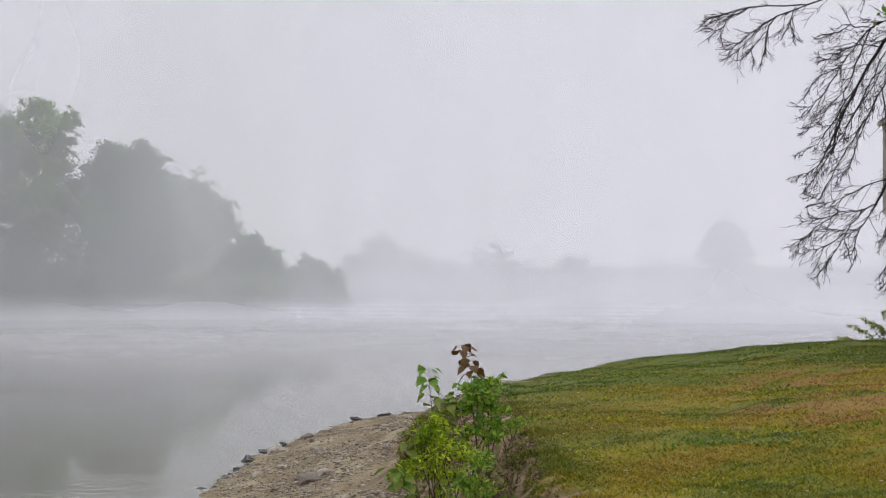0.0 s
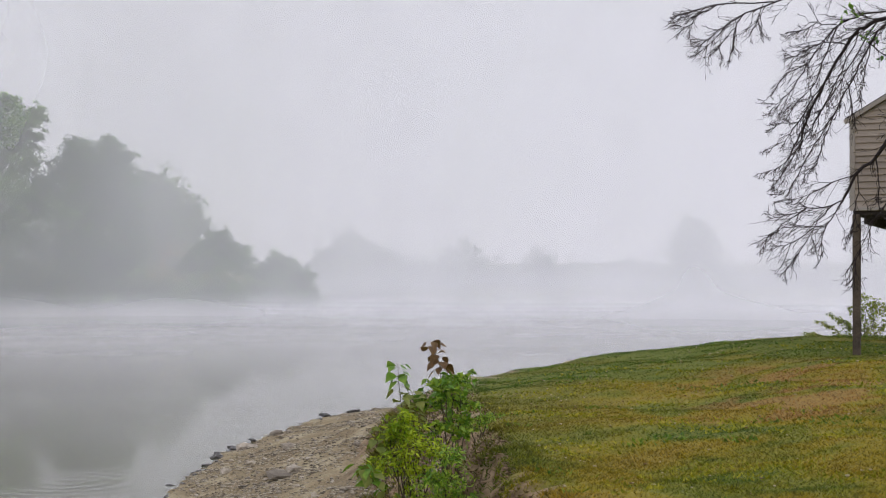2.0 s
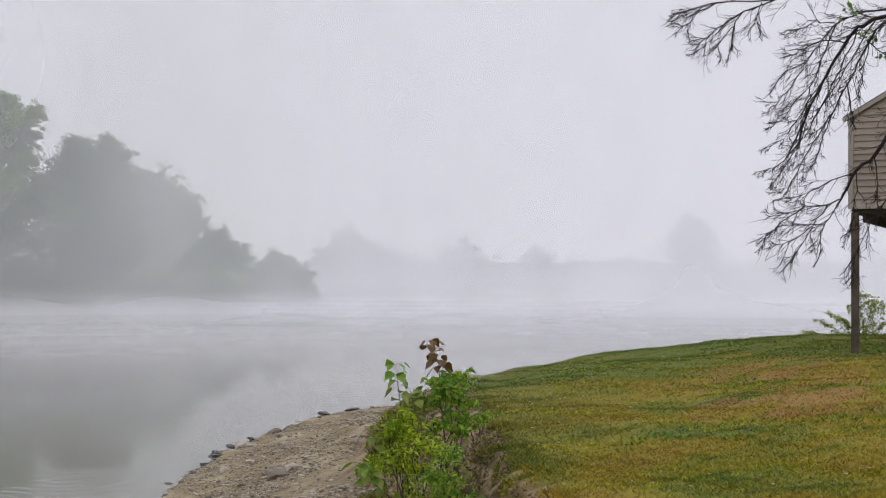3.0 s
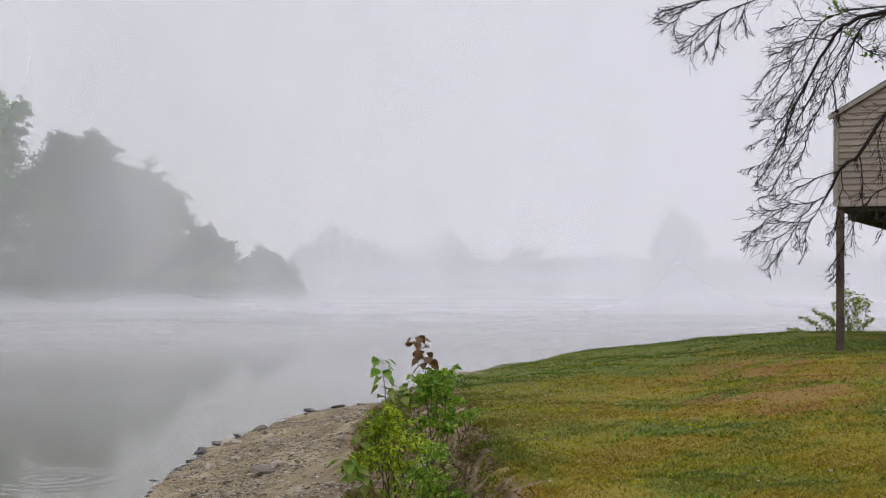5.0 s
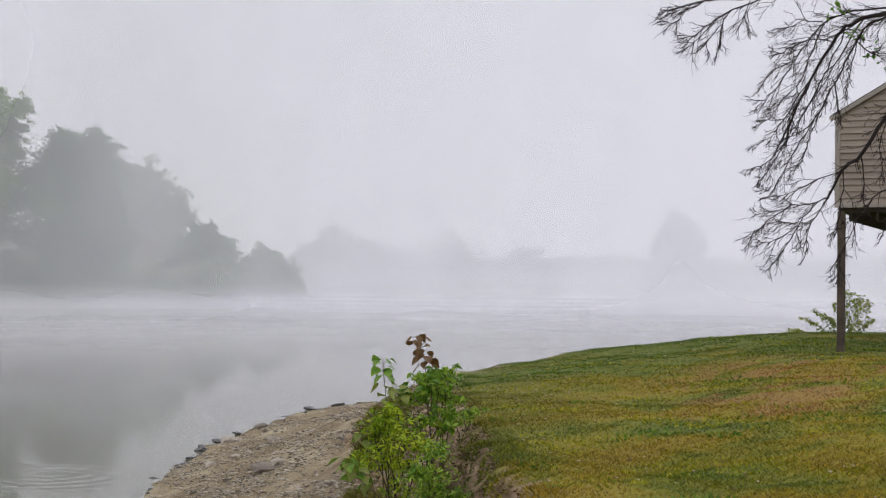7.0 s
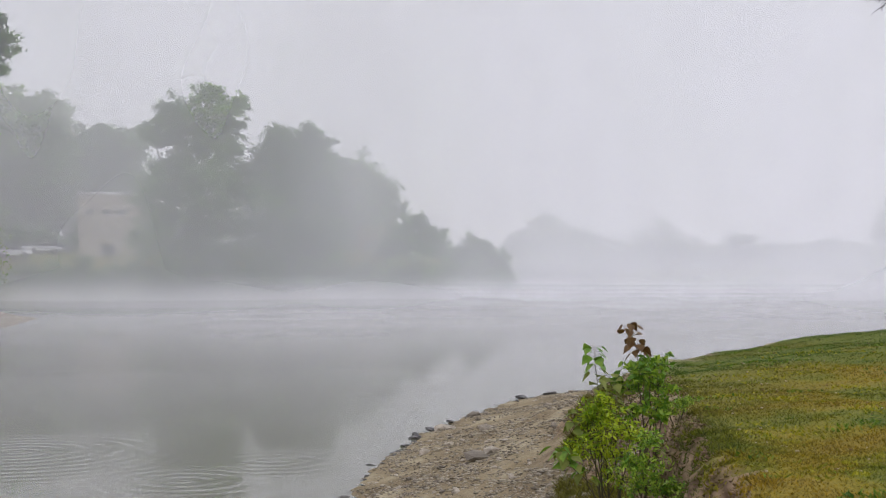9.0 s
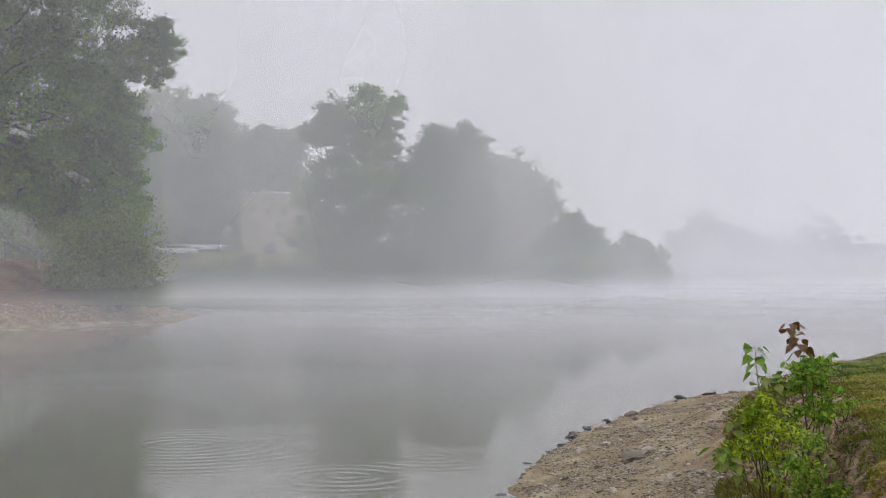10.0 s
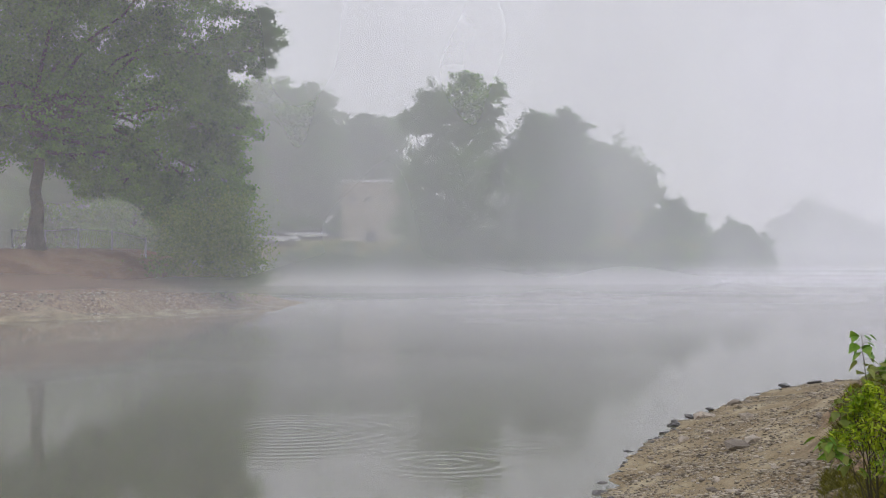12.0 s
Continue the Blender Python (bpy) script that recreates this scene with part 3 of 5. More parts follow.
# ---- trees ----
def tree(name, az, dist, lobes, leaf, leaf_mat, label, seed, density=26, trunk_r=0.3, trunk=True, depth=0.75, clump=0.34, per=16, category="tree", stem_to=0.5, gaps=0.0, lean=0.3, spread=0.55):
    """A tree whose crown is made of leafy lobes (sideways, height, radius), each of many small clumps of leaves."""
    rng = np.random.default_rng(seed)
    base = on_ground(az, dist, 0.15)
    root = empty(name, Matrix.Translation(base), label, category)
    a = radians(az)
    side, away = Vector((math.cos(a), -math.sin(a), 0)), Vector((math.sin(a), math.cos(a), 0))
    limbs = Tubes(7)
    top = max(z for _, z, _ in lobes) - base.z
    mid = np.mean([u for u, _, _ in lobes])
    heart = side * (mid * lean) + Vector((0, 0, top * stem_to))
    if trunk:
        line = bend(Vector((0, 0, 0)), heart, rng, 0, 8)
        limbs.add(line, [trunk_r * (1.5 if i == 0 else 1.12 if i == 1 else 1 - 0.06 * i) for i in range(9)])
    cloud = []
    for u, z, r in lobes:
        c = side * u + away * float(rng.uniform(-1, 1) * depth * r) + Vector((0, 0, z - base.z))
        fork = heart * float(rng.uniform(0.62, 1.0)) if trunk else Vector((0, 0, 0))
        reach = bend(fork, c, rng, 0.08, 5)
        limbs.add(reach, [trunk_r * 0.30 * (1 - 0.15 * i) for i in range(6)])
        count = max(6, int(density * r * r / (clump * r + 0.25) ** 0.7))
        dirs = rng.normal(size=(count, 3))
        dirs /= np.linalg.norm(dirs, axis=1)[:, None]
        rad = r * (rng.uniform(0.3, 1.0, count) ** 0.7 + 0.38 * rng.random(count) ** 4)
        cc = np.array(c) + dirs * rad[:, None] * np.array([1, 1, 0.9])
        keep = rng.random(count) > gaps
        cc, dirs = cc[keep], dirs[keep]
        for k in range(0, len(cc), 9):
            limbs.add([c, Vector(cc[k]) * 0.6 + c * 0.4, Vector(cc[k])], [trunk_r * 0.07, trunk_r * 0.045, trunk_r * 0.015])
        cr = (clump * max(r, 2.4 if leaf < 0.24 else 1.8) * rng.uniform(0.5, 1.15, len(cc)))[:, None, None]
        cloud.append((cc[:, None, :] + rng.normal(size=(len(cc), per, 3)) * cr * np.array([spread, spread, spread * 0.6])).reshape(-1, 3))
    limbs.link("trunk", M_BARK, root)
    v, f = leaf_cloud(rng, np.concatenate(cloud), leaf)
    add_leaves("crown", v, f, leaf_mat, root)
    return root


tree("oak_tree", -44.0, 98, [(3.61, 18.68, 4.72), (10.3, 19.27, 3.74), (14.44, 18.0, 2.05), (0.07, 13.64, 4.33), (6.76, 13.79, 4.72), (11.57, 12.52, 2.44), (9.52, 9.01, 3.15), (4.79, 10.5, 2.95), (12.86, 8.84, 1.89), (-5.83, 14.98, 5.9), (-4.65, 20.23, 5.9), (2.43, 23.59, 5.51), (9.52, 23.88, 4.33), (11.49, 6.31, 1.77), (12.35, 14.6, 1.6), (13.15, 12.4, 1.7), (12.55, 10.3, 1.5), (11.05, 15.6, 1.9), (14.75, 19.6, 1.7), (-8.19, 10.84, 3.54), (2.04, 11.03, 2.36), (8.6, 7.6, 1.9), (10.6, 7.0, 1.7), (6.0, 8.9, 1.7), (3.4, 8.9, 1.3), (12.4, 7.6, 1.5)],
     0.21, M_OAK, "large broad oak in full green leaf on the bare bank", 11, density=10, trunk_r=0.5, per=120, clump=0.25, stem_to=0.55, lean=0.0, spread=0.52)
tree("willow_bush", (-36.75, 1.15)[0], 95, [(0.00, 4.17, 1.98), (1.34, 2.66, 1.37), (-1.72, 3.80, 1.83), (-2.48, 5.68, 1.60), (0.19, 6.24, 1.72), (1.91, 1.71, 0.84), (-3.62, 3.05, 1.14), (-0.76, 1.91, 1.22), (0.95, 4.54, 1.37)],
     0.17, M_WILLOW, "yellow-green willow bush leaning over the spit", 12, density=22, trunk_r=0.12, trunk=False, per=46, clump=0.42, spread=0.85)
tree("shrub", (-41.28, 4.23)[0], 142, [(0.00, 6.72, 1.71), (-0.86, 5.06, 1.37), (1.43, 4.78, 1.37), (0.86, 8.11, 1.14)], 0.3, M_MIDLEAF, "hazy green shrub behind the wire fence", 13, trunk_r=0.08, trunk=False, density=40, category="shrub")
tree("shrub", (-39.53, 3.66)[0], 140, [(-0.56, 4.77, 1.69), (0.84, 3.94, 1.46), (0.00, 5.87, 1.24)], 0.3, M_MIDLEAF, "hazy green shrub behind the wire fence", 14, trunk_r=0.08, trunk=False, density=40, category="shrub")
tree("cottonwood_tree", (-27.50, 1.47)[0], 168, [(2.02, 22.71, 2.70), (-2.02, 21.37, 2.29), (-4.05, 19.35, 1.89), (4.05, 21.02, 2.02), (0.00, 18.67, 2.70), (3.37, 17.65, 2.56), (-2.02, 14.29, 3.51), (2.02, 12.93, 4.05), (5.40, 13.59, 2.70), (-4.05, 11.60, 2.70), (-1.35, 8.22, 4.05), (3.37, 7.53, 4.05), (-4.72, 6.87, 2.70), (0.00, 4.17, 3.37), (-5.40, 19.35, 1.21), (5.40, 23.03, 1.21), (2.02, 24.40, 1.21)],
     0.30, M_MIDLEAF, "tall airy cottonwood in green leaf by the lake", 15, density=17, trunk_r=0.4, per=30, clump=0.20, spread=0.7)
tree("maple_tree", (-23.48, 1.48)[0], 166, [(-1.00, 17.44, 3.00), (1.67, 17.75, 2.67), (-2.67, 15.46, 3.00), (3.00, 15.08, 2.67), (0.33, 13.44, 4.00), (3.67, 11.43, 2.40), (-3.00, 10.80, 3.33), (1.00, 8.79, 4.33), (4.00, 6.79, 2.13), (-2.33, 6.14, 3.33), (1.00, 4.80, 3.33), (-1.67, 19.11, 1.33), (1.67, 19.28, 1.20)],
     0.36, M_DARKLEAF, "dense dark green maple by the lake", 16, density=12, trunk_r=0.4, per=34, clump=0.24, spread=0.75)
tree("broadleaf_tree", (-33.92, 4.24)[0], 215, [(0.00, 21.41, 5.18), (-3.45, 17.10, 4.75), (3.45, 17.13, 4.75), (0.00, 13.68, 6.04), (-4.32, 11.10, 3.89), (5.18, 11.97, 3.89), (2.16, 23.57, 2.59), (-2.59, 23.53, 2.42), (0.00, 8.53, 4.75)],
     0.7, M_DARKLEAF, "hazy broadleaf tree beside the car park", 17, density=8, trunk_r=0.45, per=26)
tree("broadleaf_tree", (-30.95, 4.22)[0], 222, [(-0.89, 21.13, 4.01), (2.67, 21.58, 3.57), (0.45, 16.68, 4.90), (4.46, 14.90, 4.01), (-2.67, 15.79, 3.57), (0.00, 10.45, 5.35), (-0.89, 23.80, 1.96)],
     0.7, M_DARKLEAF, "hazy broadleaf tree behind the tan building", 18, density=8, trunk_r=0.4, per=26)
tree("broadleaf_tree", (-35.05, 5.33)[0], 265, [(0.00, 31.73, 5.32), (7.45, 30.21, 5.32), (-4.26, 29.57, 5.32), (3.19, 25.42, 7.45), (11.71, 26.53, 4.26), (-4.26, 21.14, 7.45), (10.64, 19.10, 7.45), (1.06, 14.84, 7.45)],
     0.9, M_MIDLEAF, "tall pale tree far back in fog", 19, density=6, trunk_r=0.5, per=24)
tree("broadleaf_tree", (-20.86, 0.66)[0], 218, [(0.00, 17.17, 3.50), (2.63, 15.41, 3.15), (-1.31, 12.83, 4.38), (3.94, 11.93, 3.15), (1.75, 8.47, 4.82), (-0.88, 5.00, 4.38), (4.38, 5.86, 3.94), (-2.63, 18.50, 2.10)],
     0.7, M_MIDLEAF, "pale hazy tree behind the lakeside maple", 20, density=8, trunk_r=0.4, per=26)
tree("broadleaf_tree", (-18.61, 1.04)[0], 172, [(0.00, 7.86, 2.49), (-2.07, 6.16, 2.49), (2.07, 6.83, 2.21), (0.00, 4.11, 3.45), (2.76, 4.11, 2.07), (-2.76, 3.43, 2.49), (3.45, 2.07, 1.66)],
     0.55, M_DARKLEAF, "rounded green tree at the water's edge", 21, density=12, trunk_r=0.25, per=18)
tree("broadleaf_tree", (-15.94, 0.37)[0], 158, [(-0.63, 5.65, 1.78), (-1.90, 4.10, 2.03), (1.59, 4.09, 1.90), (0.00, 2.85, 2.66), (2.54, 1.92, 1.52), (-2.54, 1.92, 1.65), (2.22, 3.47, 1.27)],
     0.5, M_DARKLEAF, "low rounded tree on the tip of the point", 22, density=14, trunk_r=0.2, per=18)
tree("broadleaf_tree", (-13.54, 0.56)[0], 300, [(0.00, 10.48, 4.10), (4.82, 8.70, 4.34), (-3.61, 6.41, 4.82), (2.41, 4.06, 6.02), (8.43, 4.05, 4.82), (-4.82, 2.32, 4.34)],
     1.0, M_DARKLEAF, "faint far tree across the lake", 23, density=5, trunk_r=0.4, per=14)
tree("broadleaf_tree", (0.63, -0.04)[0], 300, [(0.00, 14.22, 3.86), (2.05, 11.85, 3.61), (-2.41, 11.23, 3.61), (0.24, 7.08, 4.82), (-3.37, 4.67, 3.61), (3.86, 4.75, 3.61), (-0.96, 16.35, 1.93)],
     1.0, M_DARKLEAF, "faint far tree across the lake", 24, density=5, trunk_r=0.4, per=14)
for k, (fa, fz, fr) in enumerate([(-16.43, 7.98, 3.98), (-8.48, 6.75, 3.71), (0.80, 9.50, 4.51), (10.07, 6.94, 3.45), (19.35, 8.10, 3.98), (28.63, 5.81, 3.45), (37.90, 7.22, 3.71), (45.85, 5.33, 3.18), (65.73, 6.18, 3.71), (75.01, 7.55, 3.98), (84.28, 6.34, 3.45), (94.89, 7.71, 3.98), (104.16, 6.51, 3.71)]):
    # far wood: one broad rounded tree after another along the other shore
    fb = -8.82 + math.degrees(math.atan(fa / 330))
    tree("broadleaf_tree", fb, 330, [(0, fz, fr), (-fr * 0.8, fz - fr * 0.6, fr * 0.8), (fr * 0.8, fz - fr * 0.6, fr * 0.8), (0, fz - fr * 1.2, fr)],
         1.1, M_DARKLEAF, "faint far tree across the lake", 40 + k, density=3, trunk_r=0.3, per=14)
for k in range(17):
    ba = -34.0 + 1.12 * k
    bd = float(np.interp(ba, [-36, -32, -27.5, -22.3, -18.7, -15.2, -12.7], [174, 177, 171, 160, 152, 147, 152])) + 1.5
    tree("shoreline_shrub", ba, bd, [(-1.5, 2.0, 1.5), (1.2, 1.8, 1.6), (0, 2.8 + (k % 3) * 0.5, 1.5), (2.6, 1.5, 1.3), (-2.8, 1.5, 1.2), (0.4, 0.9, 1.3)],
         0.45, M_MIDLEAF if k % 2 else M_DARKLEAF, "low green shrub along the far waterline", 60 + k, density=14, trunk_r=0.08, trunk=False, per=16, category="shrub")
for k, (ax, ad, ah) in enumerate(((-46.5, 152, 15), (-43.2, 160, 12), (-40.2, 150, 13), (-37.6, 158, 17), (-41.8, 230, 26), (-38.4, 240, 29), (-45.5, 235, 28))):
    tree("broadleaf_tree", ax, ad, [(0, ah, ah * 0.2), (-ah * 0.2, ah * 0.8, ah * 0.22), (ah * 0.22, ah * 0.78, ah * 0.2), (0, ah * 0.6, ah * 0.27), (-ah * 0.25, ah * 0.5, ah * 0.2), (ah * 0.25, ah * 0.48, ah * 0.2), (0, ah * 0.42, ah * 0.2)],
         0.6, M_MIDLEAF, "hazy broadleaf tree behind the fenced bank", 80 + k, density=6, trunk_r=0.3, per=16)
for k in range(11):
    tree("hedge_shrub", -37.6 + 0.78 * k, 199, [(-2.0, 5.6, 1.7), (0.8, 6.2 + (k % 3) * 0.5, 1.8), (2.2, 5.4, 1.6)],
         0.5, M_DARKLEAF, "dark hedge shrub behind the car park", 120 + k, density=10, trunk_r=0.08, trunk=False, per=16, category="shrub")


# ---- raised house on posts at the edge of the lawn ----
def raised_house():
    gz0 = ground_z(*spot(6.65, 27)[:2])
    root = empty("raised_house", Matrix.Translation(spot(6.65, 27, 0)) @ pose(0, 0, 0, 0, 0, -15.3), "small tan clapboard house raised on tall wooden posts", "house")
    wide, deep, floor, eave, pitch = 4.4, 8.0, 5.49, 7.12, math.tan(radians(30.5))
    # body behind the boards: walls closed by the gable
    ridge = eave + pitch * wide / 2
    v = [(0.03, y, z) for y in (0.03, deep) for z in (floor, eave)] + [(wide - 0.03, y, z) for y in (0.03, deep) for z in (floor, eave)] + [(wide / 2, 0.03, ridge - 0.02), (wide / 2, deep, ridge - 0.02)]
    f = [(0, 4, 5, 8, 1), (2, 3, 9, 7, 6), (0, 1, 3, 2), (4, 6, 7, 5), (0, 2, 6, 4), (1, 8, 9, 3), (5, 7, 9, 8)]
    wall = link_mesh("wall", v, f, M_SIDING, root)
    step = 0.119
    i = 0
    z = floor + 0.02
    while z < ridge - 0.1:
        inset = max(0.0, (z - eave + 0.02) / pitch) + 0.07
        inset_top = max(0.0, (z + step - eave + 0.02) / pitch) + 0.07
        x0, x1, t0, t1 = inset, wide - inset, inset_top, wide - inset_top
        if t1 - t0 < 0.1:
            break
        bv = [(x0, 0.03, z), (x1, 0.03, z), (x1, -0.014, z), (x0, -0.014, z), (t0, 0.03, z + step + 0.01), (t1, 0.03, z + step + 0.01), (t1, 0.020, z + step + 0.01), (t0, 0.020, z + step + 0.01)]
        link_mesh("siding_board", bv, [(0, 1, 2, 3), (3, 2, 6, 7), (7, 6, 5, 4), (0, 4, 5, 1), (0, 3, 7, 4), (1, 5, 6, 2)], M_SIDING, wall)
        z += step
    for x in (0.035, wide - 0.035):
        part("corner_trim", box(0.09, 0.09, eave - floor + 0.05, (x, 0.018, (eave + floor) / 2), 0.006), M_TRIM, wall)
    part("skirt_trim", box(wide + 0.02, 0.06, 0.06, (wide / 2, -0.008, floor - 0.012), 0.005), M_TRIM, wall)
    # roof slopes, rake boards, gutter edge
    slope = math.atan(pitch)
    length = (wide / 2 + 0.10) / math.cos(slope)
    for sgn in (-1, 1):
        turn = Matrix.Rotation(-sgn * -slope, 4, "Y")
        cx = wide / 2 + sgn * (wide / 4 + 0.05)
        cz = ridge - pitch * (wide / 4 + 0.05)
        roof = part("roof", box(length, deep + 0.1, 0.03, (cx, deep / 2 + 0.02, cz + 0.075), 0, turn), M_ROOF, root, "dark shingled roof slope")
        part("rake_board", box(length, 0.05, 0.075, (cx, -0.056, cz + 0.02), 0.004, turn), M_TRIM, roof)
    # floor frame and posts
    part("floor_deck", box(wide - 0.1, deep - 0.1, 0.08, (wide / 2, deep / 2 + 0.02, floor - 0.08)), M_DARKWOOD, root, "dark stained underside")
    for k in range(9):
        part("joist", box(0.045, deep - 0.25, 0.16, (0.25 + k * (wide - 0.5) / 8, deep / 2, floor - 0.20), 0.004), M_DARKWOOD, root)
    for x, y in ((0.10, 0.10), (wide - 0.1, 0.10), (0.1, deep - 0.1), (wide - 0.1, deep - 0.1)):
        w = root.matrix_world @ Vector((x, y, 0))
        g = ground_z(w.x, w.y) - 0.25
        part("post", box(0.135, 0.135, floor - 0.1 - g, (x, y, (floor - 0.1 + g) / 2), 0.012), M_POST, root, "weathered square wooden post")
    return root


raised_house()


# ---- bare tree whose limbs hang over the lawn ----
def bare_tree():
    rng = np.random.default_rng(5)
    foot = on_ground(27, 16.5, 0.2)
    root = empty("bare_tree", Matrix.Translation(foot), "old tree with bare dark drooping branches", "tree")
    crotch = Vector((-0.3, -0.4, 5.2))
    trunk = Tubes(10)
    trunk.add(bend(Vector((0, 0, 0)), crotch, rng, 0, 6), [0.42, 0.32, 0.28, 0.26, 0.25, 0.24, 0.22])
    limbs = Tubes(6)
    twigs = Tubes(4)

    def pts(line, d, drift):
        return [spot(a + 0.42, d + drift * i, z) - foot for i, (a, z) in enumerate(line)]

    def grow(p, d, length, r, level):
        steps = 5 if level < 2 else 3
        line, rad = [p], [r]
        for i in range(steps):
            d = (d + Vector(rng.normal(size=3)) * (0.13 + 0.05 * level) + Vector((-0.01, 0, -0.03 if level < 2 else 0.0))).normalized()
            p = p + d * (length / steps)
            line.append(p)
            rad.append(max(0.0023, r * (1 - (i + 1) / steps * 0.72)))
            if level < 3 and i > 0 or level == 0:
                for _ in range(int(rng.integers(1, 3)) if level < 2 else int(rng.integers(0, 2))):
                    side = Vector(rng.normal(size=3))
                    side = (side - d * side.dot(d)).normalized()
                    nd = (d * 1.0 + side * float(rng.uniform(0.35, 0.7)) + Vector((-0.06, 0, -0.08))).normalized()
                    grow(p, nd, length * float(rng.uniform(0.35, 0.62)), max(0.0022, rad[-1] * 0.7), level + 1)
        twigs.add(line, rad)

    specs = BRANCHES
    for n_line, (line, d, r0, r1, from_trunk) in enumerate(specs):
        p = pts(line, d, 0.0)
        fine = []
        for a, b in zip(p, p[1:]):
            for u in (0, 0.34, 0.67):
                fine.append(a.lerp(b, u) + Vector(rng.normal(size=3)) * 0.007)
        fine.append(p[-1])
        n = len(fine)
        if r0 < 0.026:
            r0 = 0.003 + r0 * 0.42
        r1 = min(r1, r0)
        limbs.add(fine, [r0 + (r1 - r0) * (i / (n - 1)) ** 0.8 for i in range(n)])
        for i in range(2, n):
            d0 = (fine[i] - fine[i - 1]).normalized()
            for k in range(2):
                side = Vector(rng.normal(size=3))
                side = (side - d0 * side.dot(d0)).normalized()
                nd = (d0 * 1.0 + side * 0.5 + Vector((-0.04, 0, -0.10))).normalized()
                grow(fine[i], nd, float(rng.uniform(0.14, 0.36)) * (1.05 - 0.85 * i / n), float(rng.uniform(0.0042, 0.0058)), 1 if i % 2 else 2)
        if from_trunk:
            limbs.add(bend(crotch * 0.98, p[0], rng, 0.12, 8), [r0 + (0.15 - r0) * (1 - i / 8) ** 1.3 for i in range(9)])
    trunk.link("trunk", M_BARK, root)
    limbs.link("limb", M_TWIG, root, "dark bare limbs")
    twigs.link("twig", M_TWIG, root, "fine bare drooping twigs")
    # a few tufts of leaves left high on the limbs
    for a, z, rr in LEAF_TUFTS:
        v, f = leaf_cloud(rng, np.array(spot(a, 14, z) - foot) + rng.normal(size=(26, 3)) * rr * 0.7, 0.05)
        tagged(add_leaves("leaf_tuft", v, f, M_OAK, root, "small tuft of remaining green leaves"), kind="stuff")


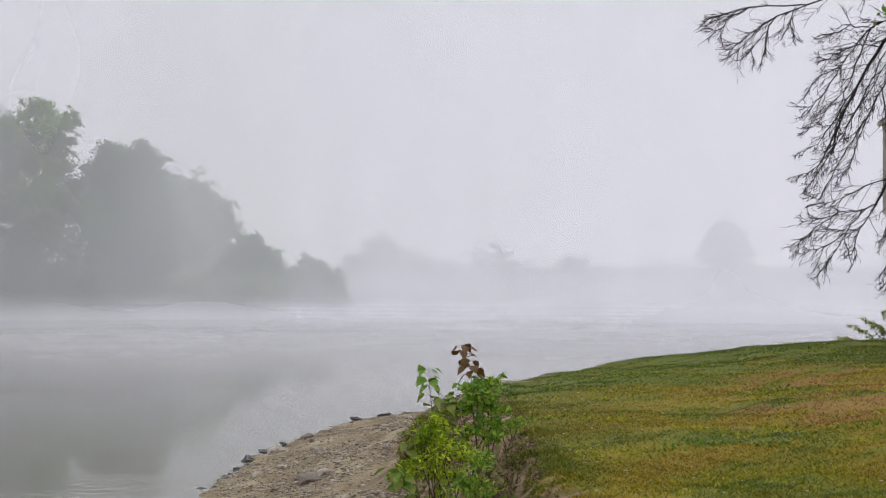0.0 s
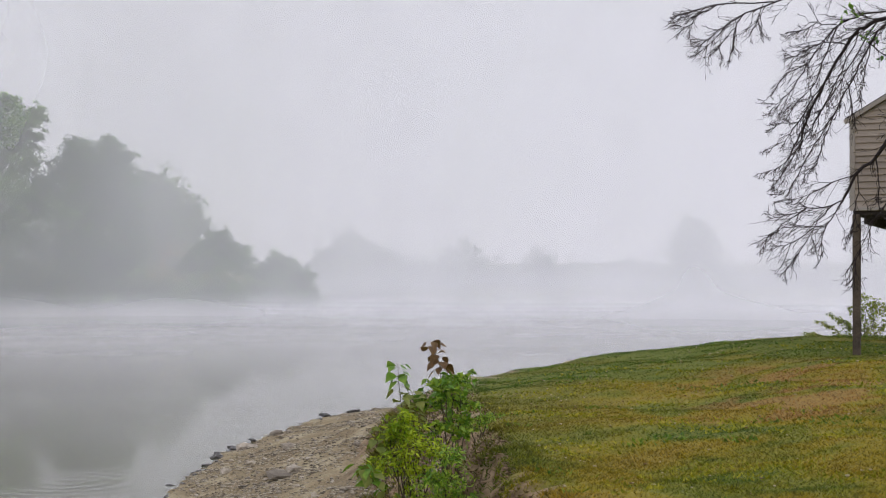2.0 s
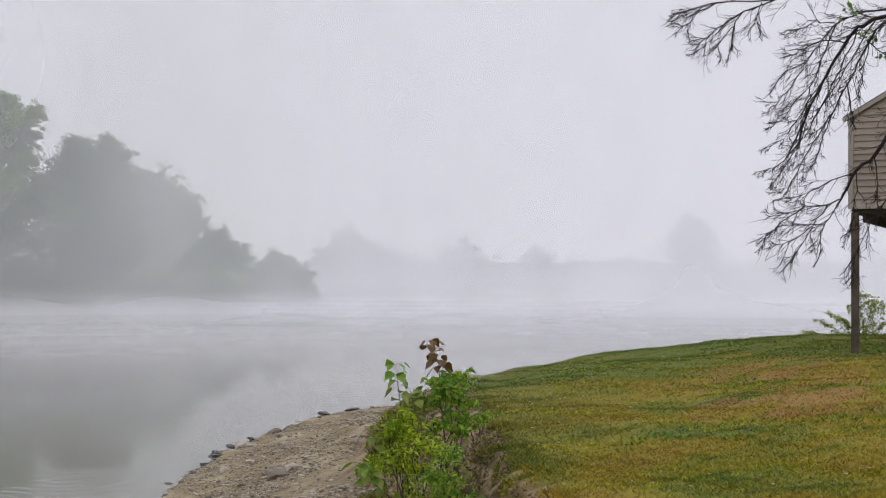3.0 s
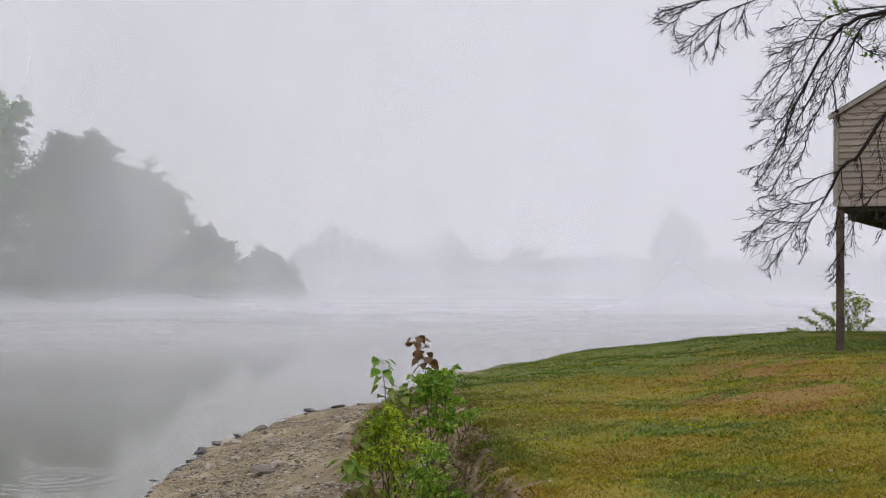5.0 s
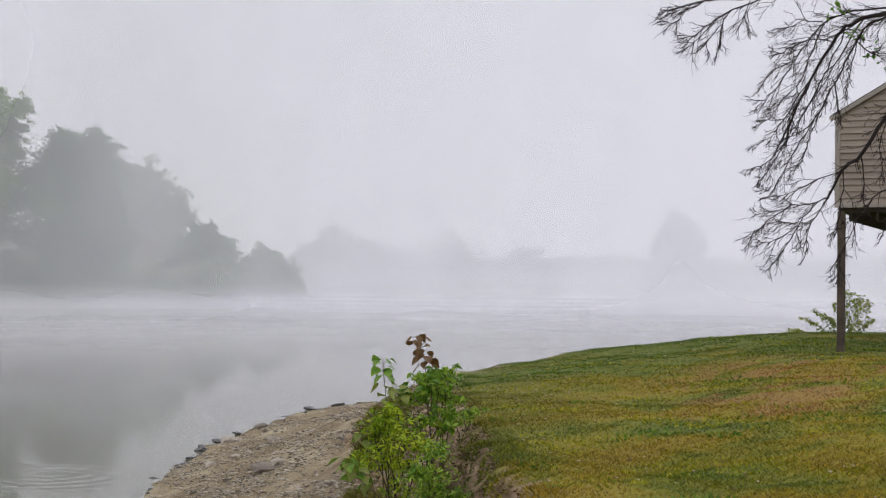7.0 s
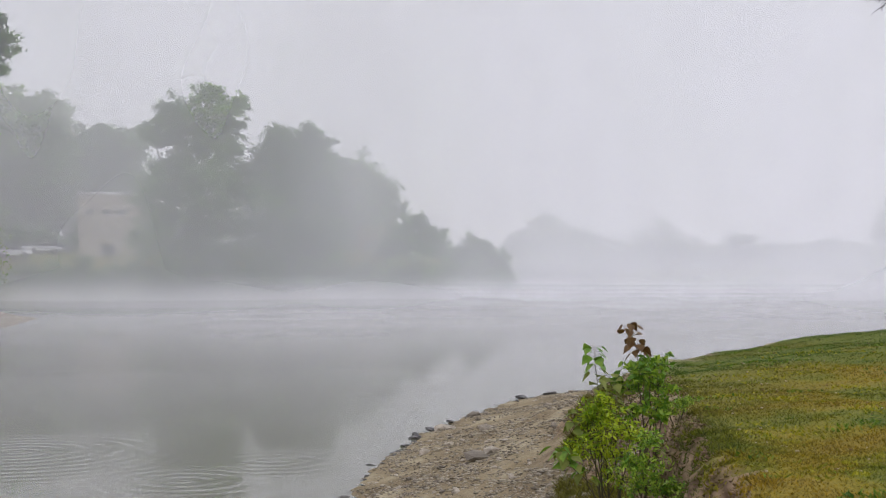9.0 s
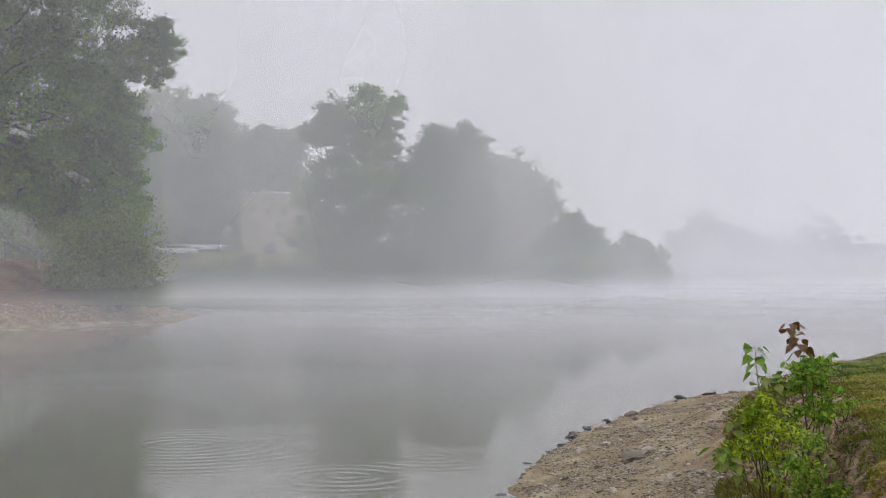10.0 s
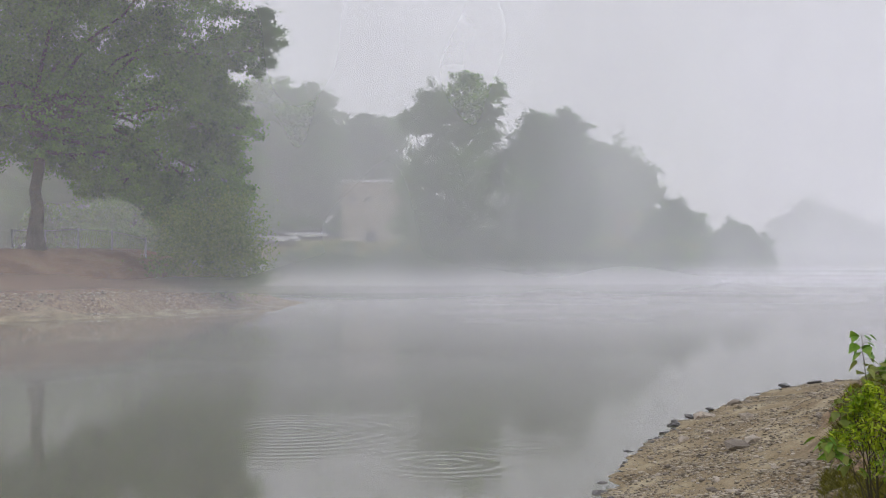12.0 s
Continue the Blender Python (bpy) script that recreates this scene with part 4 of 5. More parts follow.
BRANCHES = [
    ([(8.9, 6.69), (8.23, 6.66), (7.21, 6.61), (6.57, 6.54), (6.14, 6.41), (5.7, 6.24), (5.26, 6.03), (4.81, 5.81), (4.41, 5.58), (3.92, 5.33), (3.37, 5.21), (2.86, 5.17)], 14, 0.026, 0.003, True),
    ([(8.9, 6.65), (8.23, 6.61), (7.42, 6.54), (6.99, 6.38), (6.55, 6.17), (6.2, 6.0), (5.85, 5.83), (5.5, 5.64), (5.18, 5.43), (4.96, 5.28)], 13.9, 0.0255, 0.003, True),
    ([(6.2, 6.0), (6.32, 5.8), (6.4, 5.62)], 13.9, 0.012, 0.003, False),
    ([(8.9, 6.76), (8.23, 6.73), (6.79, 6.7), (5.72, 6.6), (5.1, 6.4), (4.62, 6.24), (4.0, 6.18), (3.52, 6.06), (3.29, 5.96)], 14.1, 0.018, 0.003, True),
    ([(5.72, 6.6), (5.36, 6.33), (4.93, 6.07), (4.29, 5.89), (3.76, 5.69), (3.32, 5.62)], 14.1, 0.012, 0.003, False),
    ([(5.52, 6.16), (4.86, 5.92), (4.28, 5.66), (3.75, 5.49), (3.04, 5.4)], 14, 0.012, 0.003, False),
    ([(5.26, 6.03), (4.63, 5.72), (4.38, 5.49), (4.05, 5.31), (3.56, 5.12), (3.29, 5.07)], 14, 0.011, 0.003, False),
    ([(5.85, 5.83), (5.28, 5.58), (4.7, 5.37), (4.26, 5.16), (3.92, 5.01), (3.59, 4.96)], 13.9, 0.011, 0.003, False),
    ([(6.14, 6.41), (5.32, 6.43), (4.67, 6.38), (4.23, 6.31), (3.88, 6.29)], 14, 0.008, 0.003, False),
    ([(5.72, 6.6), (4.98, 6.64), (4.55, 6.57), (4.11, 6.56)], 14.1, 0.007, 0.003, False),
    ([(4.62, 6.24), (4.08, 6.01), (3.55, 5.86), (3.24, 5.81)], 14.1, 0.008, 0.003, False),
    ([(6.99, 6.38), (7.41, 6.27), (7.83, 6.28), (8.35, 6.23)], 13.9, 0.009, 0.003, False),
    ([(6.99, 6.38), (6.8, 6.07), (6.54, 5.85)], 13.9, 0.008, 0.003, False),
    ([(5.18, 5.43), (5.0, 5.28), (4.61, 5.19)], 13.9, 0.006, 0.003, False),
    ([(7.21, 6.65), (6.34, 6.27), (5.73, 6.01), (5.02, 5.74), (4.58, 5.54)], 14.2, 0.011, 0.003, False),
    ([(6.57, 6.57), (5.91, 6.17), (5.38, 5.9), (4.76, 5.63), (4.14, 5.44)], 14.2, 0.01, 0.003, False),
    ([(8.08, 6.95), (5.74, 6.93), (3.33, 6.76), (2.18, 6.66), (1.8, 6.53), (1.7, 6.35), (1.6, 6.22)], 13.6, 0.018, 0.003, True),
    ([(2.18, 6.66), (1.37, 6.54), (0.79, 6.43), (0.38, 6.41)], 13.6, 0.009, 0.003, False),
    ([(1.37, 6.54), (0.74, 6.36), (0.42, 6.31)], 13.6, 0.007, 0.003, False),
    ([(3.33, 6.76), (1.12, 6.75), (0.26, 6.66), (0.03, 6.56), (-0.42, 6.54)], 13.6, 0.01, 0.003, False),
    ([(1.12, 6.75), (0.22, 6.71), (-0.55, 6.65)], 13.6, 0.007, 0.003, False),
    ([(2.89, 6.74), (2.71, 6.6), (2.81, 6.48)], 13.6, 0.006, 0.003, False),
    ([(1.8, 6.53), (1.32, 6.39), (1.1, 6.32)], 13.6, 0.006, 0.003, False),
    ([(10.54, 6.18), (8.63, 5.79), (8.15, 5.65), (7.21, 5.28), (6.52, 5.14), (5.95, 4.89)], 13.7, 0.028, 0.012, True),
    ([(5.95, 4.89), (5.46, 4.83), (4.57, 4.80), (3.76, 4.75), (3.14, 4.71)], 13.7, 0.011, 0.003, False),
    ([(5.46, 4.83), (4.83, 4.61), (4.25, 4.40), (3.77, 4.22)], 13.7, 0.009, 0.003, False),
    ([(4.57, 4.80), (3.65, 4.66), (3.13, 4.56), (2.82, 4.41)], 13.7, 0.007, 0.003, False),
    ([(5.95, 4.89), (5.50, 4.70), (5.16, 4.57), (5.08, 4.32)], 13.7, 0.008, 0.003, False),
    ([(4.83, 4.61), (3.98, 4.49), (3.28, 4.42)], 13.7, 0.006, 0.003, False),
    ([(5.16, 4.64), (4.42, 4.64), (3.76, 4.63)], 13.7, 0.006, 0.003, False),
    ([(7.21, 5.27), (7.28, 4.99), (7.34, 4.77)], 13.7, 0.01, 0.004, False),
    ([(8.48, 4.97), (7.64, 4.87), (7.13, 4.67), (6.58, 4.44), (6.07, 4.20)], 13.4, 0.01, 0.003, False),
    ([(6.52, 5.14), (6.44, 4.89), (6.36, 4.65), (6.11, 4.51)], 13.7, 0.007, 0.003, False),
    ([(6.52, 5.14), (5.49, 5.05), (4.45, 4.91), (3.65, 4.88)], 13.7, 0.007, 0.003, False),
    ([(6.58, 4.44), (6.41, 4.30), (6.40, 4.12)], 13.4, 0.004, 0.003, False),
    ([(10.13, 5.87), (9.10, 5.42), (8.48, 5.12), (8.40, 4.81), (7.86, 4.45)], 13.3, 0.014, 0.003, True),
    ([(8.15, 5.64), (7.84, 5.35), (8.06, 5.04)], 13.6, 0.007, 0.003, False),
]
LEAF_TUFTS = [(6.68, 6.71, 0.09), (7.43, 6.45, 0.06), (8.08, 6.27, 0.06)]
bare_tree()


# ---- saplings and bushes at the foot of the bank ----
def cotton_leaf(name, material):
    v = [(0, 0, 0), (0.40, 0.10, 0.03), (0.42, 0.36, 0.06), (0.20, 0.72, 0.03), (0, 1.05, -0.05), (-0.20, 0.72, 0.03), (-0.42, 0.36, 0.06), (-0.40, 0.10, 0.03), (0, 0.45, 0)]
    f = [(8, i, i + 1) for i in range(0, 7)] + [(8, 7, 0)]
    me = bpy.data.meshes.new(name)
    me.from_pydata(v, [], f)
    me.materials.append(material)
    return me


LEAF_GREEN, LEAF_BROWN, LEAF_PALE = cotton_leaf("leaf", M_COTTON), cotton_leaf("leaf", M_BROWNLEAF), cotton_leaf("leaf", M_PALELEAF)


def sapling(name, base, line, leaves, label, seed, r=0.012):
    """A thin stem through line (points relative to base), with large leaves: (from, to, count, size, mesh)."""
    rng = np.random.default_rng(seed)
    root = empty(name, Matrix.Translation(base), label, "sapling")
    stem = Tubes(6)
    pts = []
    for a, b in zip(line, line[1:]):
        pts += [a.lerp(b, u / 3) + Vector(rng.normal(size=3)) * 0.008 for u in range(3)]
    pts.append(line[-1])
    stem.add(pts, [r * (1 - 0.75 * i / (len(pts) - 1)) for i in range(len(pts))])
    for u0, u1, count, size, mesh in leaves:
        for k in range(count):
            u = (u0 + (u1 - u0) * (k + 0.5) / count) * (len(pts) - 1)
            p = pts[int(u)].lerp(pts[min(int(u) + 1, len(pts) - 1)], u - int(u))
            w = k * 2.4 + rng.uniform(-0.5, 0.5)
            out = Vector((math.cos(w), math.sin(w), 0.25))
            q = p + out * size * float(rng.uniform(0.35, 0.7))
            stem.add([p, p.lerp(q, 0.5) + Vector((0, 0, 0.01)), q], [0.0022, 0.0018, 0.0015])
            ob = new("leaf", mesh)
            ob.parent = root
            tip = (out * 0.7 + Vector((0, 0, -float(rng.uniform(0.3, 1.1)))) + Vector(rng.normal(size=3)) * 0.2).normalized()
            turn = tip.to_track_quat("Y", "Z").to_matrix().to_4x4() @ Matrix.Rotation(float(rng.uniform(-0.7, 0.7)), 4, "Y")
            ob.matrix_basis = Matrix.Translation(q) @ turn @ Matrix.Scale(size * float(rng.uniform(0.75, 1.15)), 4)
    stem.link("stem", M_STEM, root)
    return root


def leafy_bush(name, az, dist, lobes, leaf, leaf_mat, label, seed, density, per=10, slim=0.16, category="bush"):
    """A low bush of many stems, each ending in small clumps of narrow leaves."""
    rng = np.random.default_rng(seed)
    base = on_ground(az, dist, 0.04)
    root = empty(name, Matrix.Translation(base), label, category)
    a = radians(az)
    side, away = Vector((math.cos(a), -math.sin(a), 0)), Vector((math.sin(a), math.cos(a), 0))
    stems = Tubes(5)
    cloud = []
    for u, z, r in lobes:
        c = side * u + away * float(rng.uniform(-0.5, 0.5) * r) + Vector((0, 0, z - base.z))
        stems.add(bend(Vector((float(rng.normal() * 0.05), float(rng.normal() * 0.05), 0)), c, rng, 0.05, 5), [0.011, 0.010, 0.009, 0.007, 0.005, 0.004])
        count = int(density)
        for _ in range(count):
            dv = Vector(rng.normal(size=3))
            dv.normalize()
            dv.z = abs(dv.z) * 0.9 - 0.25
            q = c + dv * r * float(rng.uniform(0.3, 1.6))
            stems.add([c.lerp(q, 0.1), c.lerp(q, 0.6) + Vector((0, 0, 0.02)), q], [0.004, 0.003, 0.0015])
            t = rng.random(per)
            cloud.append(np.array(c)[None] + (np.array(q) - np.array(c))[None] * (0.45 + 0.6 * t[:, None]) + rng.normal(size=(per, 3)) * r * 0.13)
    stems.link("stem", M_STEM, root)
    v, f = leaf_cloud(rng, np.concatenate(cloud), leaf, slim, 0.8)
    add_leaves("foliage", v, f, leaf_mat, root)
    return root


def rel(base, line, d, drift=0.0):
    return [spot(a, d + drift * i, z) - base for i, (a, z) in enumerate(line)]


b1 = on_ground((-10.64, 1.44)[0], 16, 0.03)
sapling("cottonwood_sapling", b1, [Vector((0, 0, 0))] + rel(b1, [(-10.81, 1.98), (-11.03, 2.48), (-11.21, 2.86), (-11.32, 3.16)], 16), [(0.80, 1.0, 15, 0.13, LEAF_GREEN), (0.45, 0.78, 14, 0.13, LEAF_PALE)], "young cottonwood with sparse heart-shaped green leaves", 31)
b2 = on_ground((-9.31, 1.37)[0], 16.6, 0.03)
sapling("cottonwood_sapling", b2, [Vector((0, 0, 0))] + rel(b2, [(-9.31, 2.04), (-9.44, 2.56), (-9.59, 3.01), (-9.92, 3.40)], 16.6), [(0.76, 1.0, 20, 0.14, LEAF_BROWN), (0.50, 0.72, 8, 0.12, LEAF_GREEN)], "young cottonwood with browned leaves at its tip", 32)
b3 = on_ground((-10.97, 1.47)[0], 15.6, 0.03)
sapling("cottonwood_sapling", b3, [Vector((0, 0, 0))] + rel(b3, [(-11.42, 1.66), (-12.09, 1.84), (-12.54, 2.02), (-12.83, 2.11)], 15.6, -0.1), [(0.35, 1.0, 14, 0.14, LEAF_GREEN), (0.3, 0.9, 12, 0.14, LEAF_PALE)], "low leaning cottonwood sprout with large drooping leaves", 33, 0.008)
b4 = on_ground((-8.76, 1.35)[0], 16.8, 0.03)
sapling("cottonwood_sapling", b4, [Vector((0, 0, 0))] + rel(b4, [(-8.82, 1.88), (-8.82, 2.41), (-8.91, 2.81), (-8.82, 3.00)], 16.8), [(0.45, 1.0, 34, 0.13, LEAF_GREEN)], "young cottonwood with dense dark green leaves", 34)
leafy_bush("locust_bush", (-9.20, 1.41)[0], 16.4, [(-0.10, 2.87, 0.22), (0.10, 2.91, 0.20), (-0.22, 2.64, 0.22), (0.13, 2.68, 0.22), (-0.03, 2.77, 0.20), (-0.30, 2.73, 0.14), (0.20, 2.48, 0.16), (-0.13, 2.35, 0.20), (0.16, 2.29, 0.14)], 0.08, M_COTTON, "upright bush with dark green feathery leaves", 35, 12, 11, 0.24)
leafy_bush("lime_bush", (-10.64, 1.49)[0], 15.8, [(-0.10, 2.55, 0.19), (-0.19, 2.40, 0.20), (0.03, 2.25, 0.28), (-0.25, 2.15, 0.27), (0.22, 2.16, 0.27), (-0.10, 1.94, 0.32), (0.16, 1.91, 0.30), (-0.35, 1.96, 0.23), (0.06, 1.66, 0.30), (-0.16, 2.34, 0.22)], 0.075, M_LIME, "bright lime-green bush at the foot of the bank", 36, 16, 12)
leafy_bush("green_bush", (-9.20, 1.52)[0], 15.4, [(-0.03, 1.88, 0.25), (0.12, 1.71, 0.22), (-0.12, 1.64, 0.22), (0.03, 2.13, 0.20), (0.22, 1.62, 0.17), (-0.19, 1.88, 0.19)], 0.075, M_COTTON, "low dark green bush beside the scarp", 37, 17, 12)
b6 = on_ground((-10.75, 1.44)[0], 15.9, 0.03)
sapling("cottonwood_sapling", b6, [Vector((0, 0, 0))] + rel(b6, [(-11.19, 1.99), (-11.64, 2.30), (-11.97, 2.45), (-12.15, 2.23)], 15.9, -0.05), [(0.35, 1.0, 24, 0.13, LEAF_PALE)], "yellowing cottonwood shoot among the lime-green leaves", 39, 0.008)
b7 = on_ground((-10.31, 1.39)[0], 16.2, 0.03)
sapling("cottonwood_sapling", b7, [Vector((0, 0, 0))] + rel(b7, [(-10.41, 1.95), (-10.50, 2.40), (-10.59, 2.65), (-10.68, 2.81)], 16.2), [(0.45, 1.0, 26, 0.12, LEAF_PALE)], "yellowing cottonwood shoot among the lime-green leaves", 40, 0.008)
leafy_bush("green_bush", (-7.95, 2.10)[0], 18.5, [(0.00, 2.26, 0.16), (-0.13, 2.17, 0.13), (0.12, 2.31, 0.12)], 0.055, M_COTTON, "small green bush on the slope of the bank", 38, 18, 10)
b5 = on_ground((7.24, 2.30)[0], 44.5, 0.05)
TIPS = [(4.77, 2.57), (5.09, 2.87), (5.41, 3.14), (5.95, 3.23), (6.42, 3.29), (6.81, 3.72), (7.27, 3.93), (7.55, 3.73), (7.91, 3.77), (8.12, 3.09)]
for k in range(17):
    u = k / 16 * (len(TIPS) - 1)
    ta, tb = TIPS[int(u)], TIPS[min(int(u) + 1, len(TIPS) - 1)]
    ta = (ta[0] + (tb[0] - ta[0]) * (u % 1), ta[1] + (tb[1] - ta[1]) * (u % 1) - 0.35 * ((k * 7) % 5) / 5)
    bb = b5 + Vector((0.25 * math.cos(k * 2.1), 0.2 * math.sin(k * 2.1), 0))
    end = spot(ta[0], 44.5 + 0.5 * math.sin(k * 1.7), ta[1]) - bb
    sapling("cottonwood_sprout", bb, [Vector((0, 0, 0)), Vector((end.x * 0.3, end.y * 0.3, end.z * 0.5)), Vector((end.x * 0.7, end.y * 0.7, end.z * 0.85)), end], [(0.3, 1.0, 54, 0.105, LEAF_PALE)], "pale green cottonwood sprout beyond the lawn crest", 90 + k, 0.012)


# ---- across the lake: building, car park, fence, wooden stand ----
def tan_building():
    base = on_ground((-31.96, 4.43)[0], 188, 0.6)
    base.z = 3.4
    root = empty("tan_building", Matrix.Translation(base) @ pose(0, 0, 0, 0, 0, 31), "flat-roofed tan masonry building with three high windows", "building")
    wide, deep, high = 10.6, 9.0, 13.0 - base.z
    front = -0.0
    # front wall with real openings for the windows and the door
    openings = [(0.8, 6.95, 1.3, 0.8), (2.75, 6.95, 1.3, 0.8), (4.8, 6.95, 1.3, 0.8), (2.9, 0.9, 1.7, 2.3)]
    cuts_x = sorted({0.0, wide, *(o[0] for o in openings), *(o[0] + o[2] for o in openings)})
    cuts_z = sorted({0.0, high, *(o[1] for o in openings), *(o[1] + o[3] for o in openings)})
    v, f = [], []
    for xa, xb in zip(cuts_x, cuts_x[1:]):
        for za, zb in zip(cuts_z, cuts_z[1:]):
            cx, cz = (xa + xb) / 2, (za + zb) / 2
            if any(o[0] < cx < o[0] + o[2] and o[1] < cz < o[1] + o[3] for o in openings):
                continue
            k = len(v)
            v += [(xa, 0, za), (xb, 0, za), (xb, 0, zb), (xa, 0, zb), (xa, 0.35, za), (xb, 0.35, za), (xb, 0.35, zb), (xa, 0.35, zb)]
            f += [(k, k + 1, k + 2, k + 3), (k + 7, k + 6, k + 5, k + 4), (k, k + 3, k + 7, k + 4), (k + 1, k + 5, k + 6, k + 2), (k + 3, k + 2, k + 6, k + 7), (k, k + 4, k + 5, k + 1)]
    link_mesh("wall", v, f, M_BLOCK, root)
    part("wall", box(0.35, deep, high, (0.175, deep / 2 + 0.36, high / 2)), M_BLOCK, root)
    part("wall", box(0.35, deep, high, (wide - 0.175, deep / 2 + 0.36, high / 2)), M_BLOCK, root)
    part("wall", box(wide - 0.72, 0.35, high, (wide / 2, deep, high / 2)), M_BLOCK, root)
    part("roof", box(wide - 0.72, deep - 0.4, 0.25, (wide / 2, deep / 2 + 0.1, high - 0.6)), M_ROOF, root)
    part("coping", box(wide + 0.2, 0.5, 0.32, (wide / 2, 0.16, high + 0.165), 0.03), M_WHITE, root, "white parapet coping")
    part("coping", box(0.5, deep, 0.32, (0.16, deep / 2 + 0.42, high + 0.165), 0.03), M_WHITE, root, "white parapet coping")
    for i, (x, z, w, h) in enumerate(openings):
        kind = "window" if i < 3 else "door"
        win = part(kind, box(w - 0.2, 0.05, h - 0.2, (x + w / 2, 0.2, z + h / 2)), M_PANE, root)
        for dx in (0.05, w - 0.05):
            part("frame", box(0.1, 0.10, h, (x + dx, 0.15, z + h / 2)), M_WHITE, win)
        for dz in (0.05, h - 0.05):
            part("frame", box(w - 0.2, 0.10, 0.1, (x + w / 2, 0.15, z + dz)), M_WHITE, win)


tan_building()


def car(az, dist, heading, paint, label):
    base = on_ground(az, dist, 0.0)
    root = empty("car", Matrix.Translation(base) @ pose(0, 0, 0, 0, 0, heading), label, "car", "cars in the car park")
    body_mat = mat("car_paint", paint, tuple(min(1.0, c * 1.12) for c in paint), 1.0, 0.25, 0, 10.0)

    def shell(profile, half, taper, material, name):
        bm = bmesh.new()
        rows = []
        for y, k in ((-half, taper), (-half * 0.93, 1.0), (half * 0.93, 1.0), (half, taper)):
            rows.append([bm.verts.new((x * (0.97 if abs(y) == half else 1), y, 0.5 + (z - 0.5) * k)) for x, z in profile])
        n = len(profile)
        for a, b in zip(rows, rows[1:]):
            for i in range(n):
                bm.faces.new((a[i], a[(i + 1) % n], b[(i + 1) % n], b[i]))
        bm.faces.new(rows[0][::-1])
        bm.faces.new(rows[-1])
        bmesh.ops.recalc_face_normals(bm, faces=bm.faces)
        return part(name, bm, material, root)

    shell([(-2.2, 0.35), (2.2, 0.35), (2.28, 0.6), (2.1, 0.82), (1.1, 0.95), (-1.6, 0.98), (-2.2, 0.92), (-2.28, 0.6)], 0.9, 0.92, body_mat, "body")
    shell([(1.1, 0.95), (0.35, 1.40), (-1.0, 1.42), (-1.75, 0.97)], 0.76, 0.96, M_PANE, "window_band")
    shell([(0.38, 1.39), (0.2, 1.45), (-0.9, 1.47), (-1.05, 1.41)], 0.72, 1.0, body_mat, "roof")
    for x in (-1.35, 1.4):
        for y in (-0.82, 0.82):
            bm = bmesh.new()
            bmesh.ops.create_cone(bm, cap_ends=True, segments=16, radius1=0.33, radius2=0.33, depth=0.2, matrix=Matrix.Translation((x, y, 0.33)) @ Matrix.Rotation(radians(90), 4, "X"))
            part("wheel", bm, M_TYRE, root)
    return root


M_TYRE = mat("tyre", (0.02, 0.02, 0.02), (0.04, 0.04, 0.04), 4.0, 0.9, 0.1, 30.0)
for ca, cd, ch, paint, words in ((-35.6, 187, 20, (0.62, 0.63, 0.65), "silver parked car in the hazy car park"), (-34.9, 192, 15, (0.08, 0.10, 0.15), "dark blue parked car in the hazy car park"), (-34.4, 186, 25, (0.75, 0.75, 0.76), "white parked car in the hazy car park"),
                                 (-33.2, 190, 20, (0.70, 0.71, 0.72), "white parked car in the hazy car park"), (-36.4, 190, 30, (0.3, 0.31, 0.33), "grey parked car in the hazy car park"), (-33.75, 196, 18, (0.60, 0.62, 0.64), "silver parked car in the hazy car park"), (-35.2, 197, 18, (0.72, 0.73, 0.74), "white parked car in the hazy car park"), (-32.75, 194, 22, (0.10, 0.13, 0.20), "dark blue parked car in the hazy car park"), (-44.9, 158, 10, (0.7, 0.7, 0.72), "white parked car beyond the fence"), (-42.3, 160, 15, (0.72, 0.72, 0.74), "white parked car beyond the fence")):
    car(ca, cd, ch, paint, words)


def wire_fence():
    root = empty("wire_fence", Matrix.Identity(4), "grey chain-link fence with round posts along the bank", "fence")
    bearings = [-47.5, -46.0, -44.9, -43.65, -42.4, -41.1, -39.8]
    feet = [on_ground(a, 104 - 0.6 * i, 0.05) for i, a in enumerate(bearings)]
    mesh_wire = Tubes(3)
    for a, b in zip(feet, feet[1:]):
        rail = Tubes(6)
        rail.add([a + Vector((0, 0, 1.35)), b + Vector((0, 0, 1.35))], [0.03, 0.03])
        rail.link("top_rail", M_GALV, root)
        n = 14
        for i in range(n):
            lo, hi = a.lerp(b, i / n), a.lerp(b, (i + 1) / n)
            up = Vector((0, 0, 1.32))
            mesh_wire.add([lo + up, hi + Vector((0, 0, 0.05))], [0.006, 0.006])
            mesh_wire.add([lo + Vector((0, 0, 0.05)), hi + up], [0.006, 0.006])
    for p in feet:
        post = Tubes(8)
        post.add([p, p + Vector((0, 0, 1.42)), p + Vector((0, 0, 1.46))], [0.07, 0.07, 0.02])
        post.link("post", M_GALV, root)
    mesh_wire.link("wire_mesh", M_GALV, root)


wire_fence()


